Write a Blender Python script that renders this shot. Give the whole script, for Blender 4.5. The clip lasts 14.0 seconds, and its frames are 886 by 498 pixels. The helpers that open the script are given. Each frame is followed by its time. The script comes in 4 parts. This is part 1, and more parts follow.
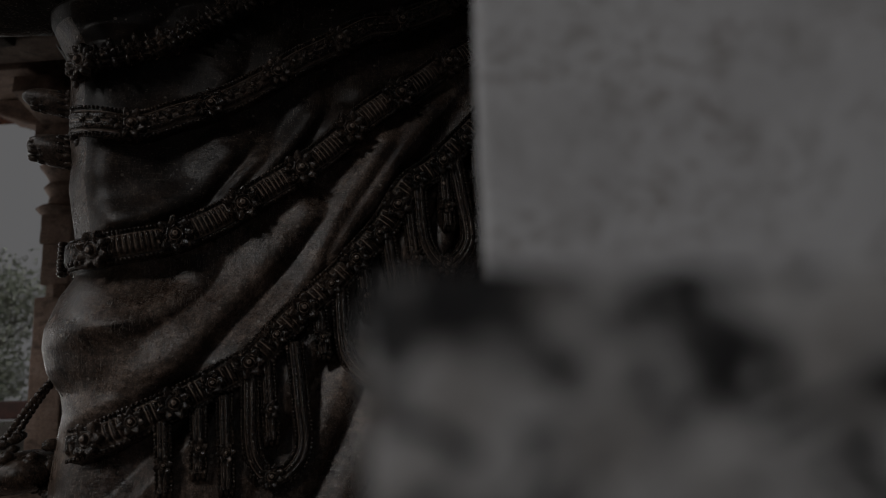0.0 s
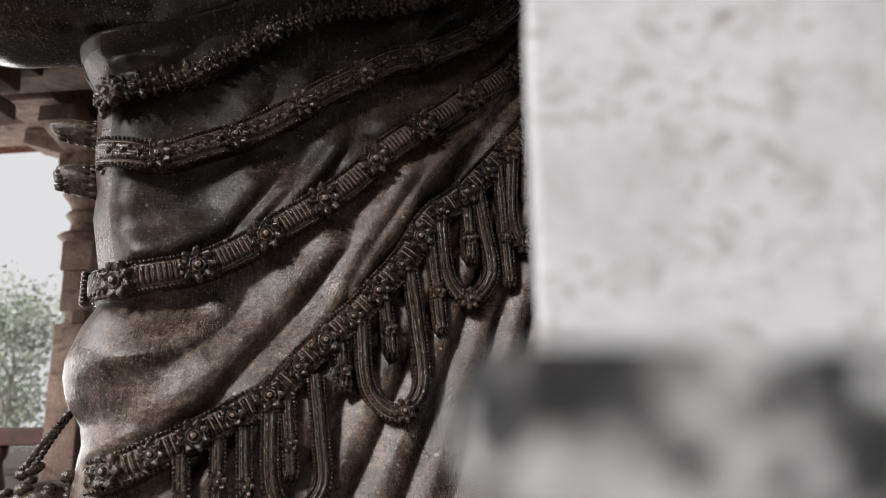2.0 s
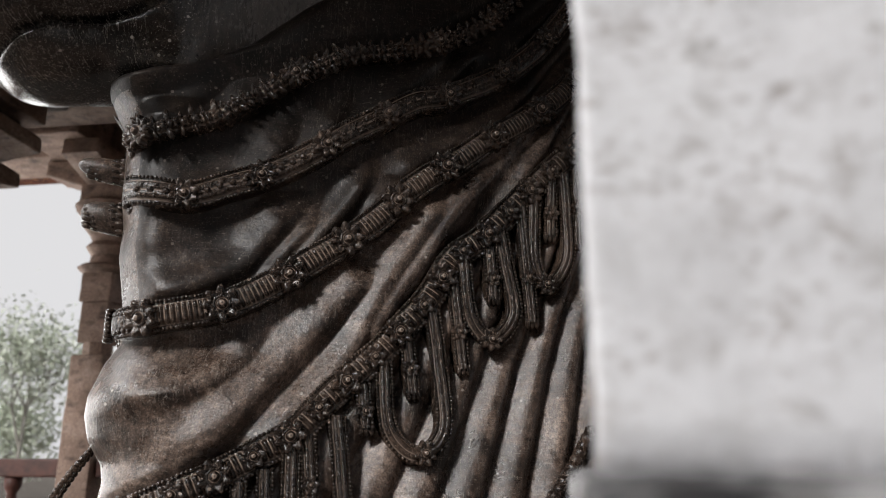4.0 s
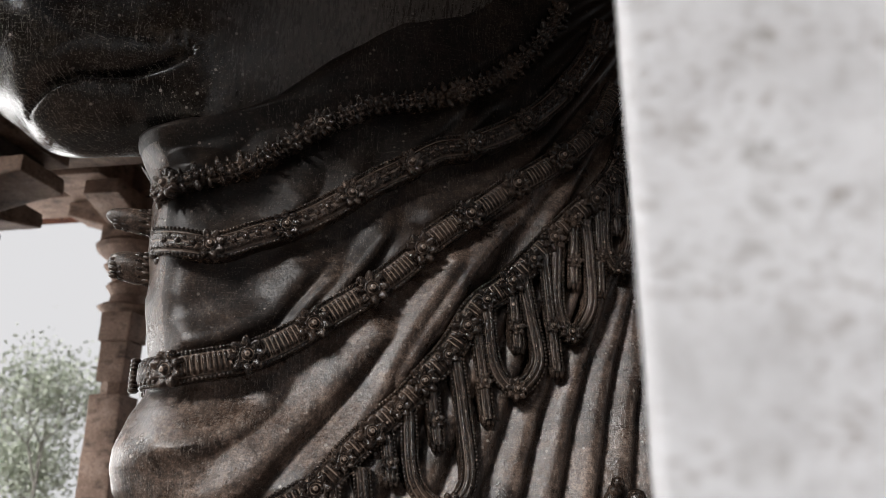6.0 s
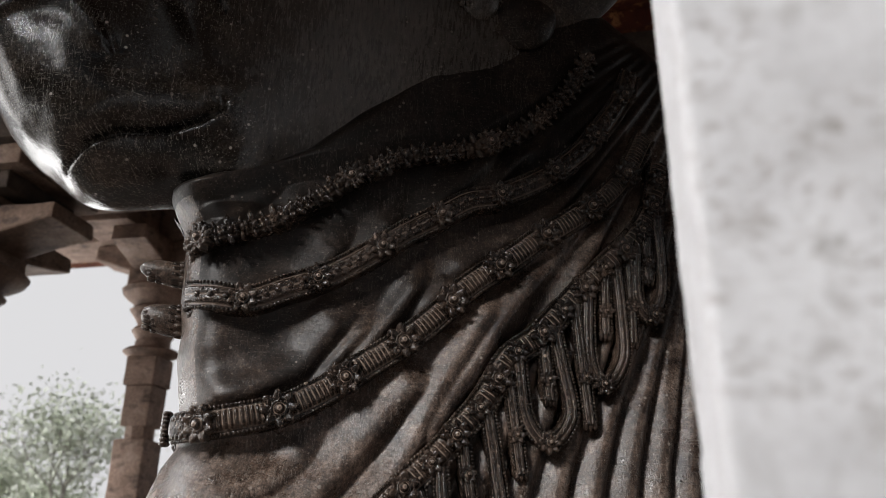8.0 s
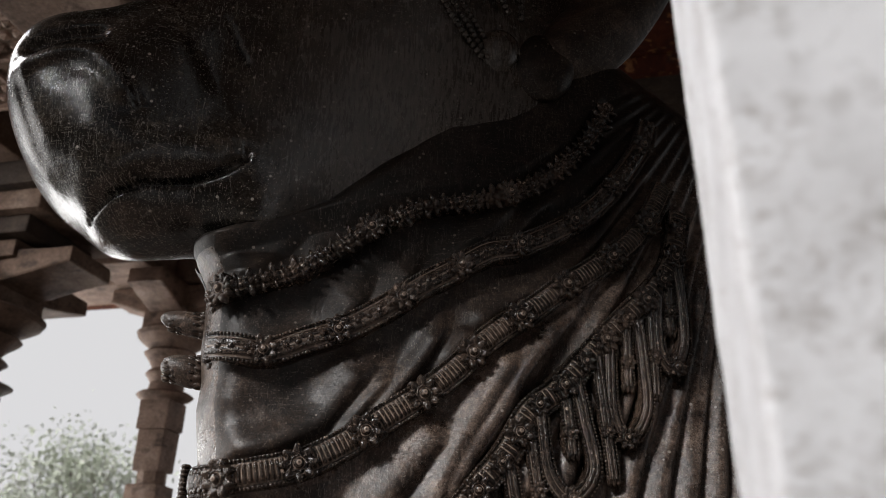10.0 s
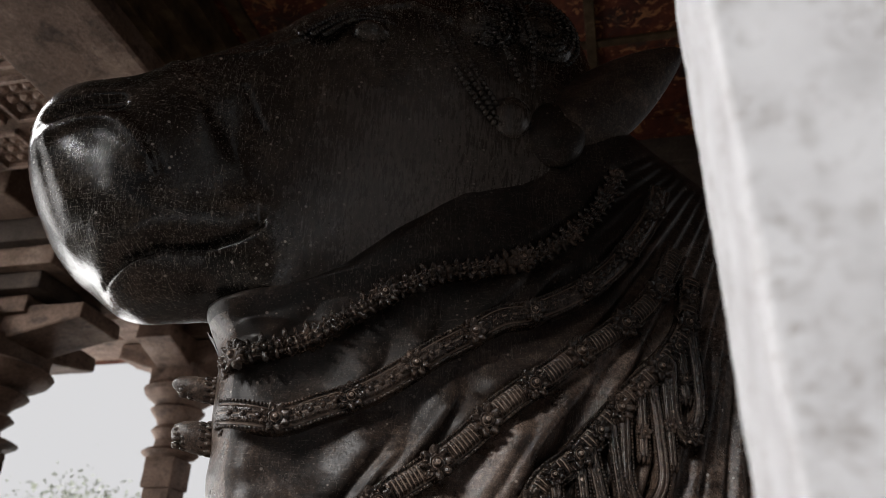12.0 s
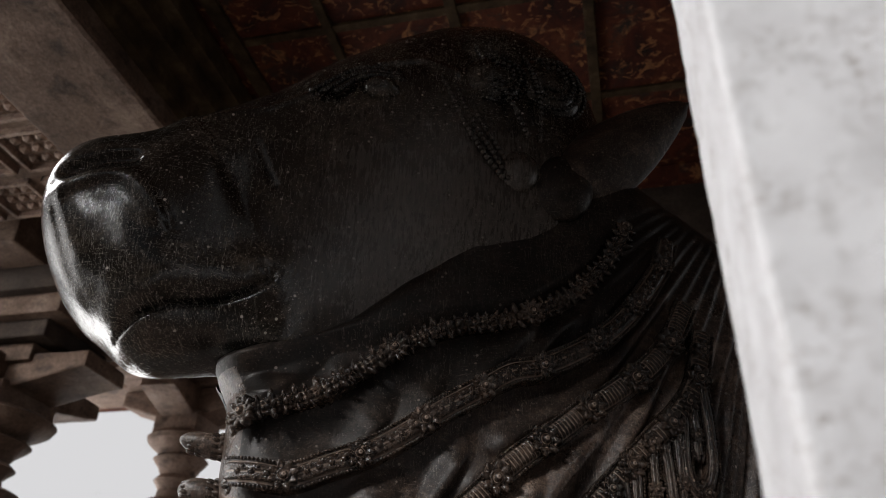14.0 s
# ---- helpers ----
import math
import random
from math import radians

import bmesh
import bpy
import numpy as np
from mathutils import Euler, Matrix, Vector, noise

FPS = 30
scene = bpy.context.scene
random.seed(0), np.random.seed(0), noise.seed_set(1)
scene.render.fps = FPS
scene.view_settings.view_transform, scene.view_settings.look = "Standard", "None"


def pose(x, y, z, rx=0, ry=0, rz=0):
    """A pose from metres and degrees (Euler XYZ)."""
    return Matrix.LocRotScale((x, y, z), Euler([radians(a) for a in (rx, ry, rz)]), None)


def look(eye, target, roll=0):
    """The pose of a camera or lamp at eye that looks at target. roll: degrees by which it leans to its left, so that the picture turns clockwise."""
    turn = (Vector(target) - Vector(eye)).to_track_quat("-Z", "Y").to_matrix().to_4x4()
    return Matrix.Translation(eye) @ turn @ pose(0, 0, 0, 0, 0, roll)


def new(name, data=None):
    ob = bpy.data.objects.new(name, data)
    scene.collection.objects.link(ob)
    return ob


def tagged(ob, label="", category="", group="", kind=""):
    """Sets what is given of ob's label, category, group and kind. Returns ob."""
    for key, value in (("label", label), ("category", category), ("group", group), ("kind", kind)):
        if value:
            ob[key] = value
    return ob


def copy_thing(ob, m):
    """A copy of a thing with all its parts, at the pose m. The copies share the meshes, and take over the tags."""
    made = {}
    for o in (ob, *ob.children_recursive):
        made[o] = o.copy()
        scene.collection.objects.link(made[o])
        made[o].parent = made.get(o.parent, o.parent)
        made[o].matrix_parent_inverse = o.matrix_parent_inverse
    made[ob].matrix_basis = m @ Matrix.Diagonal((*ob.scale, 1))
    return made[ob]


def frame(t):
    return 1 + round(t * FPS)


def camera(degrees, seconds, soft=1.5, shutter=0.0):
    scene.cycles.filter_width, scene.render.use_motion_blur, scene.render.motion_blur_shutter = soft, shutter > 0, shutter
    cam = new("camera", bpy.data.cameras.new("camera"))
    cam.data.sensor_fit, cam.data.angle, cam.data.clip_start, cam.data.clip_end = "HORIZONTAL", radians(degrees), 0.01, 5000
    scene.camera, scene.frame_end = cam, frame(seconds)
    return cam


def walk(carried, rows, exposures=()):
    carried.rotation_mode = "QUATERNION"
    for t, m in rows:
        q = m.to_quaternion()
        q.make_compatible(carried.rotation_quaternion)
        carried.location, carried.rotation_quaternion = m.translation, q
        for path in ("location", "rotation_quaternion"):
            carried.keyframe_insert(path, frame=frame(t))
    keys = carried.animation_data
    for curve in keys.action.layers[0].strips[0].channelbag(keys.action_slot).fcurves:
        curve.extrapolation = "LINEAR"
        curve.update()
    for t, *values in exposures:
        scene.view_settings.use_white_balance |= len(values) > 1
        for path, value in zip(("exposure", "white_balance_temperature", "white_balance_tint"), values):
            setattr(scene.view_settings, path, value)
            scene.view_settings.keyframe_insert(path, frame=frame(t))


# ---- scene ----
cam = camera(59.8, 14.0, soft=0.5)
walk(cam, [
    (0, pose(0.0000, 0.0000, 1.0000, 100.995, 1.350, 6.725)),
    (0.5, pose(-0.0061, 0.0036, 0.9976, 102.005, 1.200, 6.747)),
    (1, pose(-0.0107, 0.0092, 1.0033, 102.259, 1.088, 7.208)),
    (1.5, pose(-0.0153, 0.0115, 1.0082, 102.572, 0.865, 7.568)),
    (2, pose(-0.0208, 0.0113, 1.0125, 103.193, 0.615, 7.754)),
    (2.5, pose(-0.0264, 0.0078, 1.0166, 103.861, 0.365, 7.918)),
    (3, pose(-0.0316, 0.0066, 1.0228, 104.439, 0.121, 8.168)),
    (5.5, pose(-0.0600, -0.0075, 1.0576, 107.543, -0.270, 9.447)),
    (6, pose(-0.0657, -0.0129, 1.0706, 108.184, -0.277, 9.764)),
    (6.5, pose(-0.0713, -0.0163, 1.0775, 108.896, -0.281, 10.073)),
    (7, pose(-0.0790, -0.0209, 1.0858, 109.585, -0.328, 10.424)),
    (7.5, pose(-0.0857, -0.0241, 1.0935, 110.292, -0.405, 10.907)),
    (8, pose(-0.0917, -0.0276, 1.1017, 111.124, -0.495, 11.309)),
    (10.5, pose(-0.1165, -0.0448, 1.1390, 115.047, -0.975, 12.277)),
    (11, pose(-0.1193, -0.0499, 1.1480, 116.139, -1.092, 12.413)),
    (11.5, pose(-0.1234, -0.0572, 1.1556, 117.139, -1.142, 12.470)),
    (12, pose(-0.1254, -0.0629, 1.1615, 118.072, -1.342, 12.534)),
    (12.5, pose(-0.1288, -0.0681, 1.1669, 118.876, -1.454, 12.588)),
    (13, pose(-0.1292, -0.0736, 1.1740, 119.705, -1.550, 12.676)),
    (13.5, pose(-0.1323, -0.0789, 1.1780, 120.521, -1.536, 12.723)),
    (14, pose(-0.1362, -0.0844, 1.1844, 121.359, -1.485, 12.832)),
], exposures=[(0, -2.9), (0.5, -1.4), (0.8, -0.75), (1.0, -0.3), (1.25, 0.0), (5.0, 0.0), (14.0, -0.12)])
# the focus stays on the carved stone
cam.data.dof.use_dof = True
cam.data.dof.focus_distance = 2.3
cam.data.dof.aperture_fstop = 2.8

# ---- light ----
world = bpy.data.worlds.new("sky")
scene.world = world
world.use_nodes = True
wt = world.node_tree
sky = wt.nodes.new("ShaderNodeTexSky")
sky.sky_type, sky.sun_disc = "NISHITA", False
sky.sun_elevation, sky.sun_rotation = radians(29), radians(205)
sky.dust_density = 1.0
haze = wt.nodes.new("ShaderNodeHueSaturation")
haze.inputs["Saturation"].default_value = 0.35
wt.links.new(sky.outputs[0], haze.inputs["Color"])
wt.links.new(haze.outputs[0], wt.nodes["Background"].inputs[0])
wt.nodes["Background"].inputs[1].default_value = 0.022
sun = new("sun", bpy.data.lights.new("sun", "SUN"))
sun.data.energy, sun.data.angle, sun.data.color = 3.0, radians(11), (1.0, 0.985, 0.975)
sun.matrix_world = look((-2.9, -6.25, 3.95), (0, 0, 0))
# daylight through the open side that the bull faces
day = new("daylight", bpy.data.lights.new("daylight", "AREA"))
day.data.shape, day.data.size, day.data.size_y = "RECTANGLE", 6.5, 3.3
day.data.energy, day.data.color = 240, (1.0, 0.975, 0.955)
day.matrix_world = look((-8.6, 0.6, 1.95), (0, 2.0, 1.9))

# lamp added for the muzzle's highlight, over an unseen gap where the ceiling stops
corner = bpy.data.lights.new("muzzle_fill", "AREA")
corner.shape, corner.size, corner.size_y, corner.energy, corner.color = "RECTANGLE", 3.2, 2.6, 380, (0.99, 0.985, 0.99)
new("muzzle_fill", corner).matrix_world = look((-5.7, 0.9, 5.4), (-1.5, 1.8, 2.4))

# sky light through the open back corner of the pavilion
back = bpy.data.lights.new("daylight_back", "AREA")
back.shape, back.size, back.size_y, back.energy, back.color = "RECTANGLE", 6.0, 2.6, 340, (1.0, 0.985, 0.97)
back_ob = new("daylight_back", back)
back_ob.matrix_world = look((-9.3, 8.2, 1.3), (-4.4, 6.0, 3.6))


# ---- materials ----
class Mat:
    """A principled material with short ways to add noise, ramps and bump."""

    def __init__(self, name, rough=0.7, metal=0.0, spec=0.5):
        self.m = bpy.data.materials.new(name)
        self.m.use_nodes = True
        self.t = self.m.node_tree
        self.b = self.t.nodes["Principled BSDF"]
        self.b.inputs["Roughness"].default_value = rough
        self.b.inputs["Metallic"].default_value = metal
        self.b.inputs["Specular IOR Level"].default_value = spec
        self.co = self.t.nodes.new("ShaderNodeTexCoord").outputs["Object"]

    def put(self, a, socket):
        if isinstance(a, bpy.types.NodeSocket):
            self.t.links.new(a, socket)
        else:
            socket.default_value = a

    def noise(self, scale, detail=6.0, rough=0.6, stretch=None, distort=0.0):
        n = self.t.nodes.new("ShaderNodeTexNoise")
        n.inputs["Scale"].default_value, n.inputs["Detail"].default_value = scale, detail
        n.inputs["Roughness"].default_value, n.inputs["Distortion"].default_value = rough, distort
        co = self.co
        if stretch:
            mp = self.t.nodes.new("ShaderNodeMapping")
            mp.inputs["Scale"].default_value = stretch[:3]
            if len(stretch) > 3:
                mp.inputs["Rotation"].default_value = [radians(v) for v in stretch[3:]]
            self.t.links.new(co, mp.inputs[0])
            co = mp.outputs[0]
        self.t.links.new(co, n.inputs["Vector"])
        return n.outputs["Fac"]

    def cells(self, scale, feature="F1"):
        n = self.t.nodes.new("ShaderNodeTexVoronoi")
        n.feature = feature
        n.inputs["Scale"].default_value = scale
        self.t.links.new(self.co, n.inputs["Vector"])
        return n.outputs["Distance"]

    def ramp(self, fac, *stops):
        r = self.t.nodes.new("ShaderNodeValToRGB")
        e = r.color_ramp.elements
        while len(e) < len(stops):
            e.new(0.5)
        for el, (p, c) in zip(e, stops):
            el.position, el.color = p, (*c, 1) if isinstance(c, tuple) else (c, c, c, 1)
        self.put(fac, r.inputs[0])
        return r.outputs[0]

    def mix(self, fac, a, b, mode="MIX"):
        n = self.t.nodes.new("ShaderNodeMix")
        n.data_type, n.blend_type = "RGBA", mode
        self.put(fac, n.inputs[0])
        self.put(a if isinstance(a, bpy.types.NodeSocket) else (*a, 1), n.inputs[6])
        self.put(b if isinstance(b, bpy.types.NodeSocket) else (*b, 1), n.inputs[7])
        return n.outputs[2]

    def bump(self, height, strength=0.3, dist=0.01):
        n = self.t.nodes.new("ShaderNodeBump")
        n.inputs["Strength"].default_value, n.inputs["Distance"].default_value = strength, dist
        self.put(height, n.inputs["Height"])
        old = self.b.inputs["Normal"]
        if old.is_linked:
            self.t.links.new(old.links[0].from_socket, n.inputs["Normal"])
        self.t.links.new(n.outputs[0], old)

    def color(self, c):
        self.put(c if isinstance(c, bpy.types.NodeSocket) else (*c, 1), self.b.inputs["Base Color"])

    def rough(self, r):
        self.put(r, self.b.inputs["Roughness"])


TURN = radians(28)  # of the bull, from the x axis


def bull_stone(name, dark, mid, pale, rough0, rough1, speck, spec, grain=0.35, rubbed_lit=0.0, film=0.0):
    k = Mat(name, spec=spec)
    base = k.ramp(k.noise(5.5, 10, 0.72, None, 0.5), (0.40, dark), (0.52, mid), (0.66, pale))
    fine = k.ramp(k.noise(70, 5, 0.75), (0.34, 0.35), (0.66, 1.6))
    c = k.mix(1.0, base, fine, "MULTIPLY")
    grit = k.ramp(k.noise(210, 3, 0.7), (0.36, 0.5), (0.64, 1.5))
    c = k.mix(1.0, c, grit, "MULTIPLY")
    spots = k.ramp(k.cells(30), (0.0, 1.0), (0.12, 0.9), (0.16, 0.0))
    thin = k.ramp(k.noise(13, 3, 0.5), (0.50, 0.0), (0.60, 1.0))
    c = k.mix(k.mix(1.0, spots, thin, "MULTIPLY"), c, speck)
    dust = k.ramp(k.noise(150, 2, 0.6), (0.63, 0.0), (0.72, 0.6))
    c = k.mix(dust, c, speck)
    for stretch in ((14, 1.0, 1.6, 20, 55, 35), (1.2, 1.5, 16, 10, -38, 20), (10, 10, 0.9, 0, 24, 0), (12, 3, 1.1, 30, -62, 0)):
        scr = k.ramp(k.noise(16, 2, 0.5, stretch, 0.3), (0.63, 0.0), (0.65, 0.55), (0.67, 0.0))
        some = k.ramp(k.noise(3.3 + stretch[0] * 0.11, 3, 0.5), (0.44, 0.0), (0.58, 1.0))
        c = k.mix(k.mix(1.0, scr, some, "MULTIPLY"), c, speck)
    # convex edges and beads turn paler: rubbed stone, with highlights put into its colour
    if rubbed_lit:
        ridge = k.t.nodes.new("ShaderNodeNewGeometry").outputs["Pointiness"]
        c = k.mix(k.ramp(ridge, (0.50, 0.0), (0.57, rubbed_lit)), c, speck)
    gloss = k.ramp(k.noise(9, 7, 0.65), (0.3, rough0), (0.7, rough1))
    if film:
        # a dull film of dust and fine scratches on the cheek, behind the handled muzzle
        near = k.t.nodes.new("ShaderNodeMapping")
        near.vector_type = "POINT"
        near.inputs["Location"].default_value = (-0.62 * math.cos(TURN), -0.62 * math.sin(TURN), -2.52)
        k.t.links.new(k.co, near.inputs[0])
        far = k.t.nodes.new("ShaderNodeVectorMath")
        far.operation = "LENGTH"
        k.t.links.new(near.outputs[0], far.inputs[0])
        spread = k.t.nodes.new("ShaderNodeMath")
        spread.operation, spread.inputs[1].default_value = "MULTIPLY_ADD", 0.5
        k.t.links.new(k.noise(3.5, 6, 0.6), spread.inputs[0])
        k.t.links.new(far.outputs["Value"], spread.inputs[2])
        dull = k.ramp(spread.outputs[0], (0.45, film), (0.62, film * 0.6), (0.95, 0.0))
        cloth = k.ramp(k.noise(120, 4, 0.7, (1, 1, 0.12, 0, 8, 0)), (0.42, 0.35), (0.62, 1.0))
        dull = k.mix(1.0, dull, cloth, "MULTIPLY")
        c = k.mix(dull, c, (0.14, 0.12, 0.104))
        gloss = k.mix(dull, gloss, (0.5, 0.5, 0.5))
    k.color(c)
    k.rough(gloss)
    k.bump(k.noise(10, 3, 0.5), 0.14, 0.03)
    k.bump(k.noise(90, 4, 0.7), grain, 0.006)
    k.bump(k.ramp(k.cells(30), (0.0, 0.0), (0.16, 1.0)), 0.12, 0.004)
    k.bump(k.noise(240, 3, 0.7), grain * 0.8, 0.003)
    return k.m


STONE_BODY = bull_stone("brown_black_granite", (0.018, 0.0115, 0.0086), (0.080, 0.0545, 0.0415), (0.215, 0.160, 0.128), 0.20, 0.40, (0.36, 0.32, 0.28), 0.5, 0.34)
# UPPER and MID: darker copies of the body stone, with shade in the colour
STONE_UPPER = bull_stone("shade_dark_granite", (0.004, 0.0027, 0.0020), (0.0115, 0.0077, 0.0058), (0.036, 0.0258, 0.0198), 0.32, 0.50, (0.16, 0.134, 0.115), 0.28, 0.2)
STONE_MID = bull_stone("shade_brown_granite", (0.009, 0.0057, 0.0042), (0.028, 0.0182, 0.0134), (0.084, 0.060, 0.046), 0.30, 0.48, (0.20, 0.168, 0.143), 0.36, 0.22)
STONE_HEAD = bull_stone("oiled_black_granite", (0.004, 0.0034, 0.003), (0.014, 0.0116, 0.0092), (0.045, 0.036, 0.028), 0.11, 0.28, (0.34, 0.31, 0.28), 0.5, 0.13, film=0.95)
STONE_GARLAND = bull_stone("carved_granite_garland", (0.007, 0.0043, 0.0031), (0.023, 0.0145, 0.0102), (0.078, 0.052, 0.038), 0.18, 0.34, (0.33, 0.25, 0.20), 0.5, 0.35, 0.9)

k = Mat("limewashed_stone", 0.85, spec=0.25)
pale = k.ramp(k.noise(9, 9, 0.66), (0.28, (0.60, 0.595, 0.605)), (0.5, (0.78, 0.78, 0.80)), (0.75, (0.85, 0.855, 0.875)))
patch = k.ramp(k.noise(42, 6, 0.62, (1, 1, 0.8, 0, 20, 0), 0.5), (0.53, 0.0), (0.68, 0.7))
c = k.mix(patch, pale, (0.50, 0.485, 0.48))
chips = k.ramp(k.noise(21, 5, 0.6, None, 0.4), (0.66, 0.0), (0.71, 0.8))
c = k.mix(chips, c, (0.42, 0.405, 0.395))
veins = k.ramp(k.noise(95, 7, 0.72, (1.0, 1.0, 2.8, 0, 28, 0), 0.6), (0.54, 0.0), (0.62, 0.9))
worn = k.ramp(k.noise(8, 4, 0.55), (0.46, 0.0), (0.58, 1.0))
c = k.mix(k.mix(1.0, veins, worn, "MULTIPLY"), c, (0.26, 0.215, 0.185))
k.color(c)
k.bump(k.noise(70, 9, 0.72, (1.0, 1.0, 2.2, 0, 28, 0)), 0.6, 0.006)
k.bump(chips, -0.4, 0.004)
LIME = k.m

k = Mat("limewashed_stone_stained_black", 0.85, spec=0.25)
pale = k.ramp(k.noise(45, 8, 0.65), (0.3, (0.34, 0.31, 0.29)), (0.5, (0.62, 0.61, 0.61)), (0.7, (0.76, 0.76, 0.77)))
soot = k.ramp(k.noise(48, 6, 0.6, (1, 1, 1.2), 0.7), (0.49, 0.0), (0.57, 1.0))
where = k.ramp(k.noise(13, 4, 0.55), (0.38, 0.3), (0.52, 1.0))
c = k.mix(k.mix(1.0, soot, where, "MULTIPLY"), pale, (0.022, 0.022, 0.024))
height = k.t.nodes.new("ShaderNodeSeparateXYZ")
k.t.links.new(k.co, height.inputs[0])
lift = k.t.nodes.new("ShaderNodeMath")
lift.operation, lift.inputs[1].default_value = "MULTIPLY_ADD", 0.16
k.t.links.new(k.noise(24, 6, 0.65, None, 0.6), lift.inputs[0])
k.t.links.new(height.outputs[2], lift.inputs[2])
grime_step = k.t.nodes.new("ShaderNodeMapRange")
grime_step.inputs[1].default_value, grime_step.inputs[2].default_value = 1.095, 1.112
k.t.links.new(lift.outputs[0], grime_step.inputs[0])
c = k.mix(grime_step.outputs[0], c, (0.03, 0.03, 0.032))
rust = k.ramp(k.noise(17, 5, 0.6), (0.58, 0.0), (0.72, 0.7))
c = k.mix(rust, c, (0.24, 0.165, 0.13))
k.color(c)
k.bump(k.noise(60, 8, 0.7), 0.6, 0.006)
LIME_STAINED = k.m


def temple_stone(name, a, b, c_, stain):
    k = Mat(name, 0.8, spec=0.3)
    base = k.ramp(k.noise(2.5, 9, 0.65), (0.3, a), (0.52, b), (0.75, c_))
    dirt = k.ramp(k.noise(5, 7, 0.65, (1, 1, 2)), (0.52, 0.0), (0.68, 0.8))
    c = k.mix(dirt, base, stain)
    fine = k.ramp(k.noise(40, 5, 0.7), (0.3, 0.7), (0.7, 1.2))
    k.color(k.mix(1.0, c, fine, "MULTIPLY"))
    k.bump(k.noise(16, 8, 0.7), 0.5, 0.03)
    return k.m


# one granite in three tones: the darker two carry shade in their colour
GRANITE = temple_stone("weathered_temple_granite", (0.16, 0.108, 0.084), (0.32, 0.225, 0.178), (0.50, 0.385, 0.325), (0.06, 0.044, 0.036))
GRANITE_DARK = temple_stone("shade_dark_temple_granite", (0.018, 0.0122, 0.009), (0.042, 0.029, 0.0215), (0.085, 0.062, 0.048), (0.015, 0.011, 0.009))
GRANITE_MID = temple_stone("shade_mid_temple_granite", (0.07, 0.044, 0.031), (0.155, 0.103, 0.076), (0.28, 0.205, 0.16), (0.028, 0.018, 0.014))
FLOOR_STONE = temple_stone("worn_paving_granite", (0.10, 0.085, 0.075), (0.16, 0.14, 0.125), (0.23, 0.205, 0.185), (0.06, 0.05, 0.045))

k = Mat("faded_red_ceiling_painting", 0.75, spec=0.25)
red = k.ramp(k.noise(3.2, 7, 0.65, None, 0.8), (0.30, (0.012, 0.007, 0.006)), (0.48, (0.06, 0.013, 0.007)), (0.60, (0.10, 0.027, 0.011)), (0.78, (0.13, 0.07, 0.032)))
fig = k.ramp(k.noise(9, 5, 0.6, None, 1.6), (0.55, 0.0), (0.63, 1.0))
c = k.mix(fig, red, (0.26, 0.12, 0.05))
loss = k.ramp(k.noise(4.5, 8, 0.7), (0.55, 0.0), (0.66, 1.0))
c = k.mix(loss, c, (0.03, 0.022, 0.018))
k.color(c)
k.bump(k.noise(20, 7, 0.7), 0.4, 0.02)
PAINTED = k.m

k = Mat("faded_ochre_band", 0.8, spec=0.25)
c = k.ramp(k.noise(6, 8, 0.65), (0.35, (0.020, 0.012, 0.005)), (0.55, (0.062, 0.039, 0.018)), (0.75, (0.13, 0.095, 0.058)))
k.color(c)
k.bump(k.noise(20, 7, 0.7), 0.4, 0.02)
OCHRE = k.m

k = Mat("dark_red_painted_rail", 0.6)
k.color(k.ramp(k.noise(8, 7, 0.6), (0.3, (0.035, 0.012, 0.008)), (0.6, (0.09, 0.03, 0.02)), (0.85, (0.14, 0.06, 0.045))))
k.bump(k.noise(30, 6, 0.6), 0.3, 0.01)
RAIL = k.m

k = Mat("dusty_ground", 0.95, spec=0.2)
k.color(k.ramp(k.noise(0.6, 9, 0.65), (0.3, (0.15, 0.13, 0.11)), (0.6, (0.21, 0.185, 0.16)), (0.85, (0.28, 0.255, 0.225))))
k.bump(k.noise(8, 8, 0.7), 0.5, 0.05)
GROUND = k.m

# leaf and trunk colours are whitened to stand in for haze
k = Mat("haze_white_leaves", 0.6)
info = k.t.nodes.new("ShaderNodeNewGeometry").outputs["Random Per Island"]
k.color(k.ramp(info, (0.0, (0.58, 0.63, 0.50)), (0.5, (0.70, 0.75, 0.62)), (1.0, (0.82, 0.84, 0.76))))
k.b.inputs["Transmission Weight"].default_value = 0.0
LEAF = k.m
k = Mat("haze_white_bark", 0.9)
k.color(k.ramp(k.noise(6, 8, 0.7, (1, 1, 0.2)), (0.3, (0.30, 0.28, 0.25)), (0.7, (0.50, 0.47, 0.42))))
k.bump(k.noise(14, 7, 0.7, (1, 1, 0.2)), 0.6, 0.03)
BARK = k.m

k = Mat("white_haze", 1.0)
k.color((0.0, 0.0, 0.0))
k.b.inputs["Specular IOR Level"].default_value = 0.0
k.b.inputs["Emission Color"].default_value = (0.985, 0.98, 1.0, 1)
k.b.inputs["Emission Strength"].default_value = 0.76
HAZE = k.m


# ---- building helpers ----
def part(name, bm, material, parent=None, label="", smooth=False):
    me = bpy.data.meshes.new(name)
    bm.to_mesh(me)
    bm.free()
    me.materials.append(material)
    if smooth:
        me.polygons.foreach_set("use_smooth", [True] * len(me.polygons))
    ob = new(name, me)
    if parent is not None:
        ob.parent = parent
    if label:
        ob["label"] = label
    return ob


def thing(name, label, category, group="", at=(0, 0, 0), kind=""):
    ob = new(name)
    ob.location = at
    return tagged(ob, label, category, group, kind)


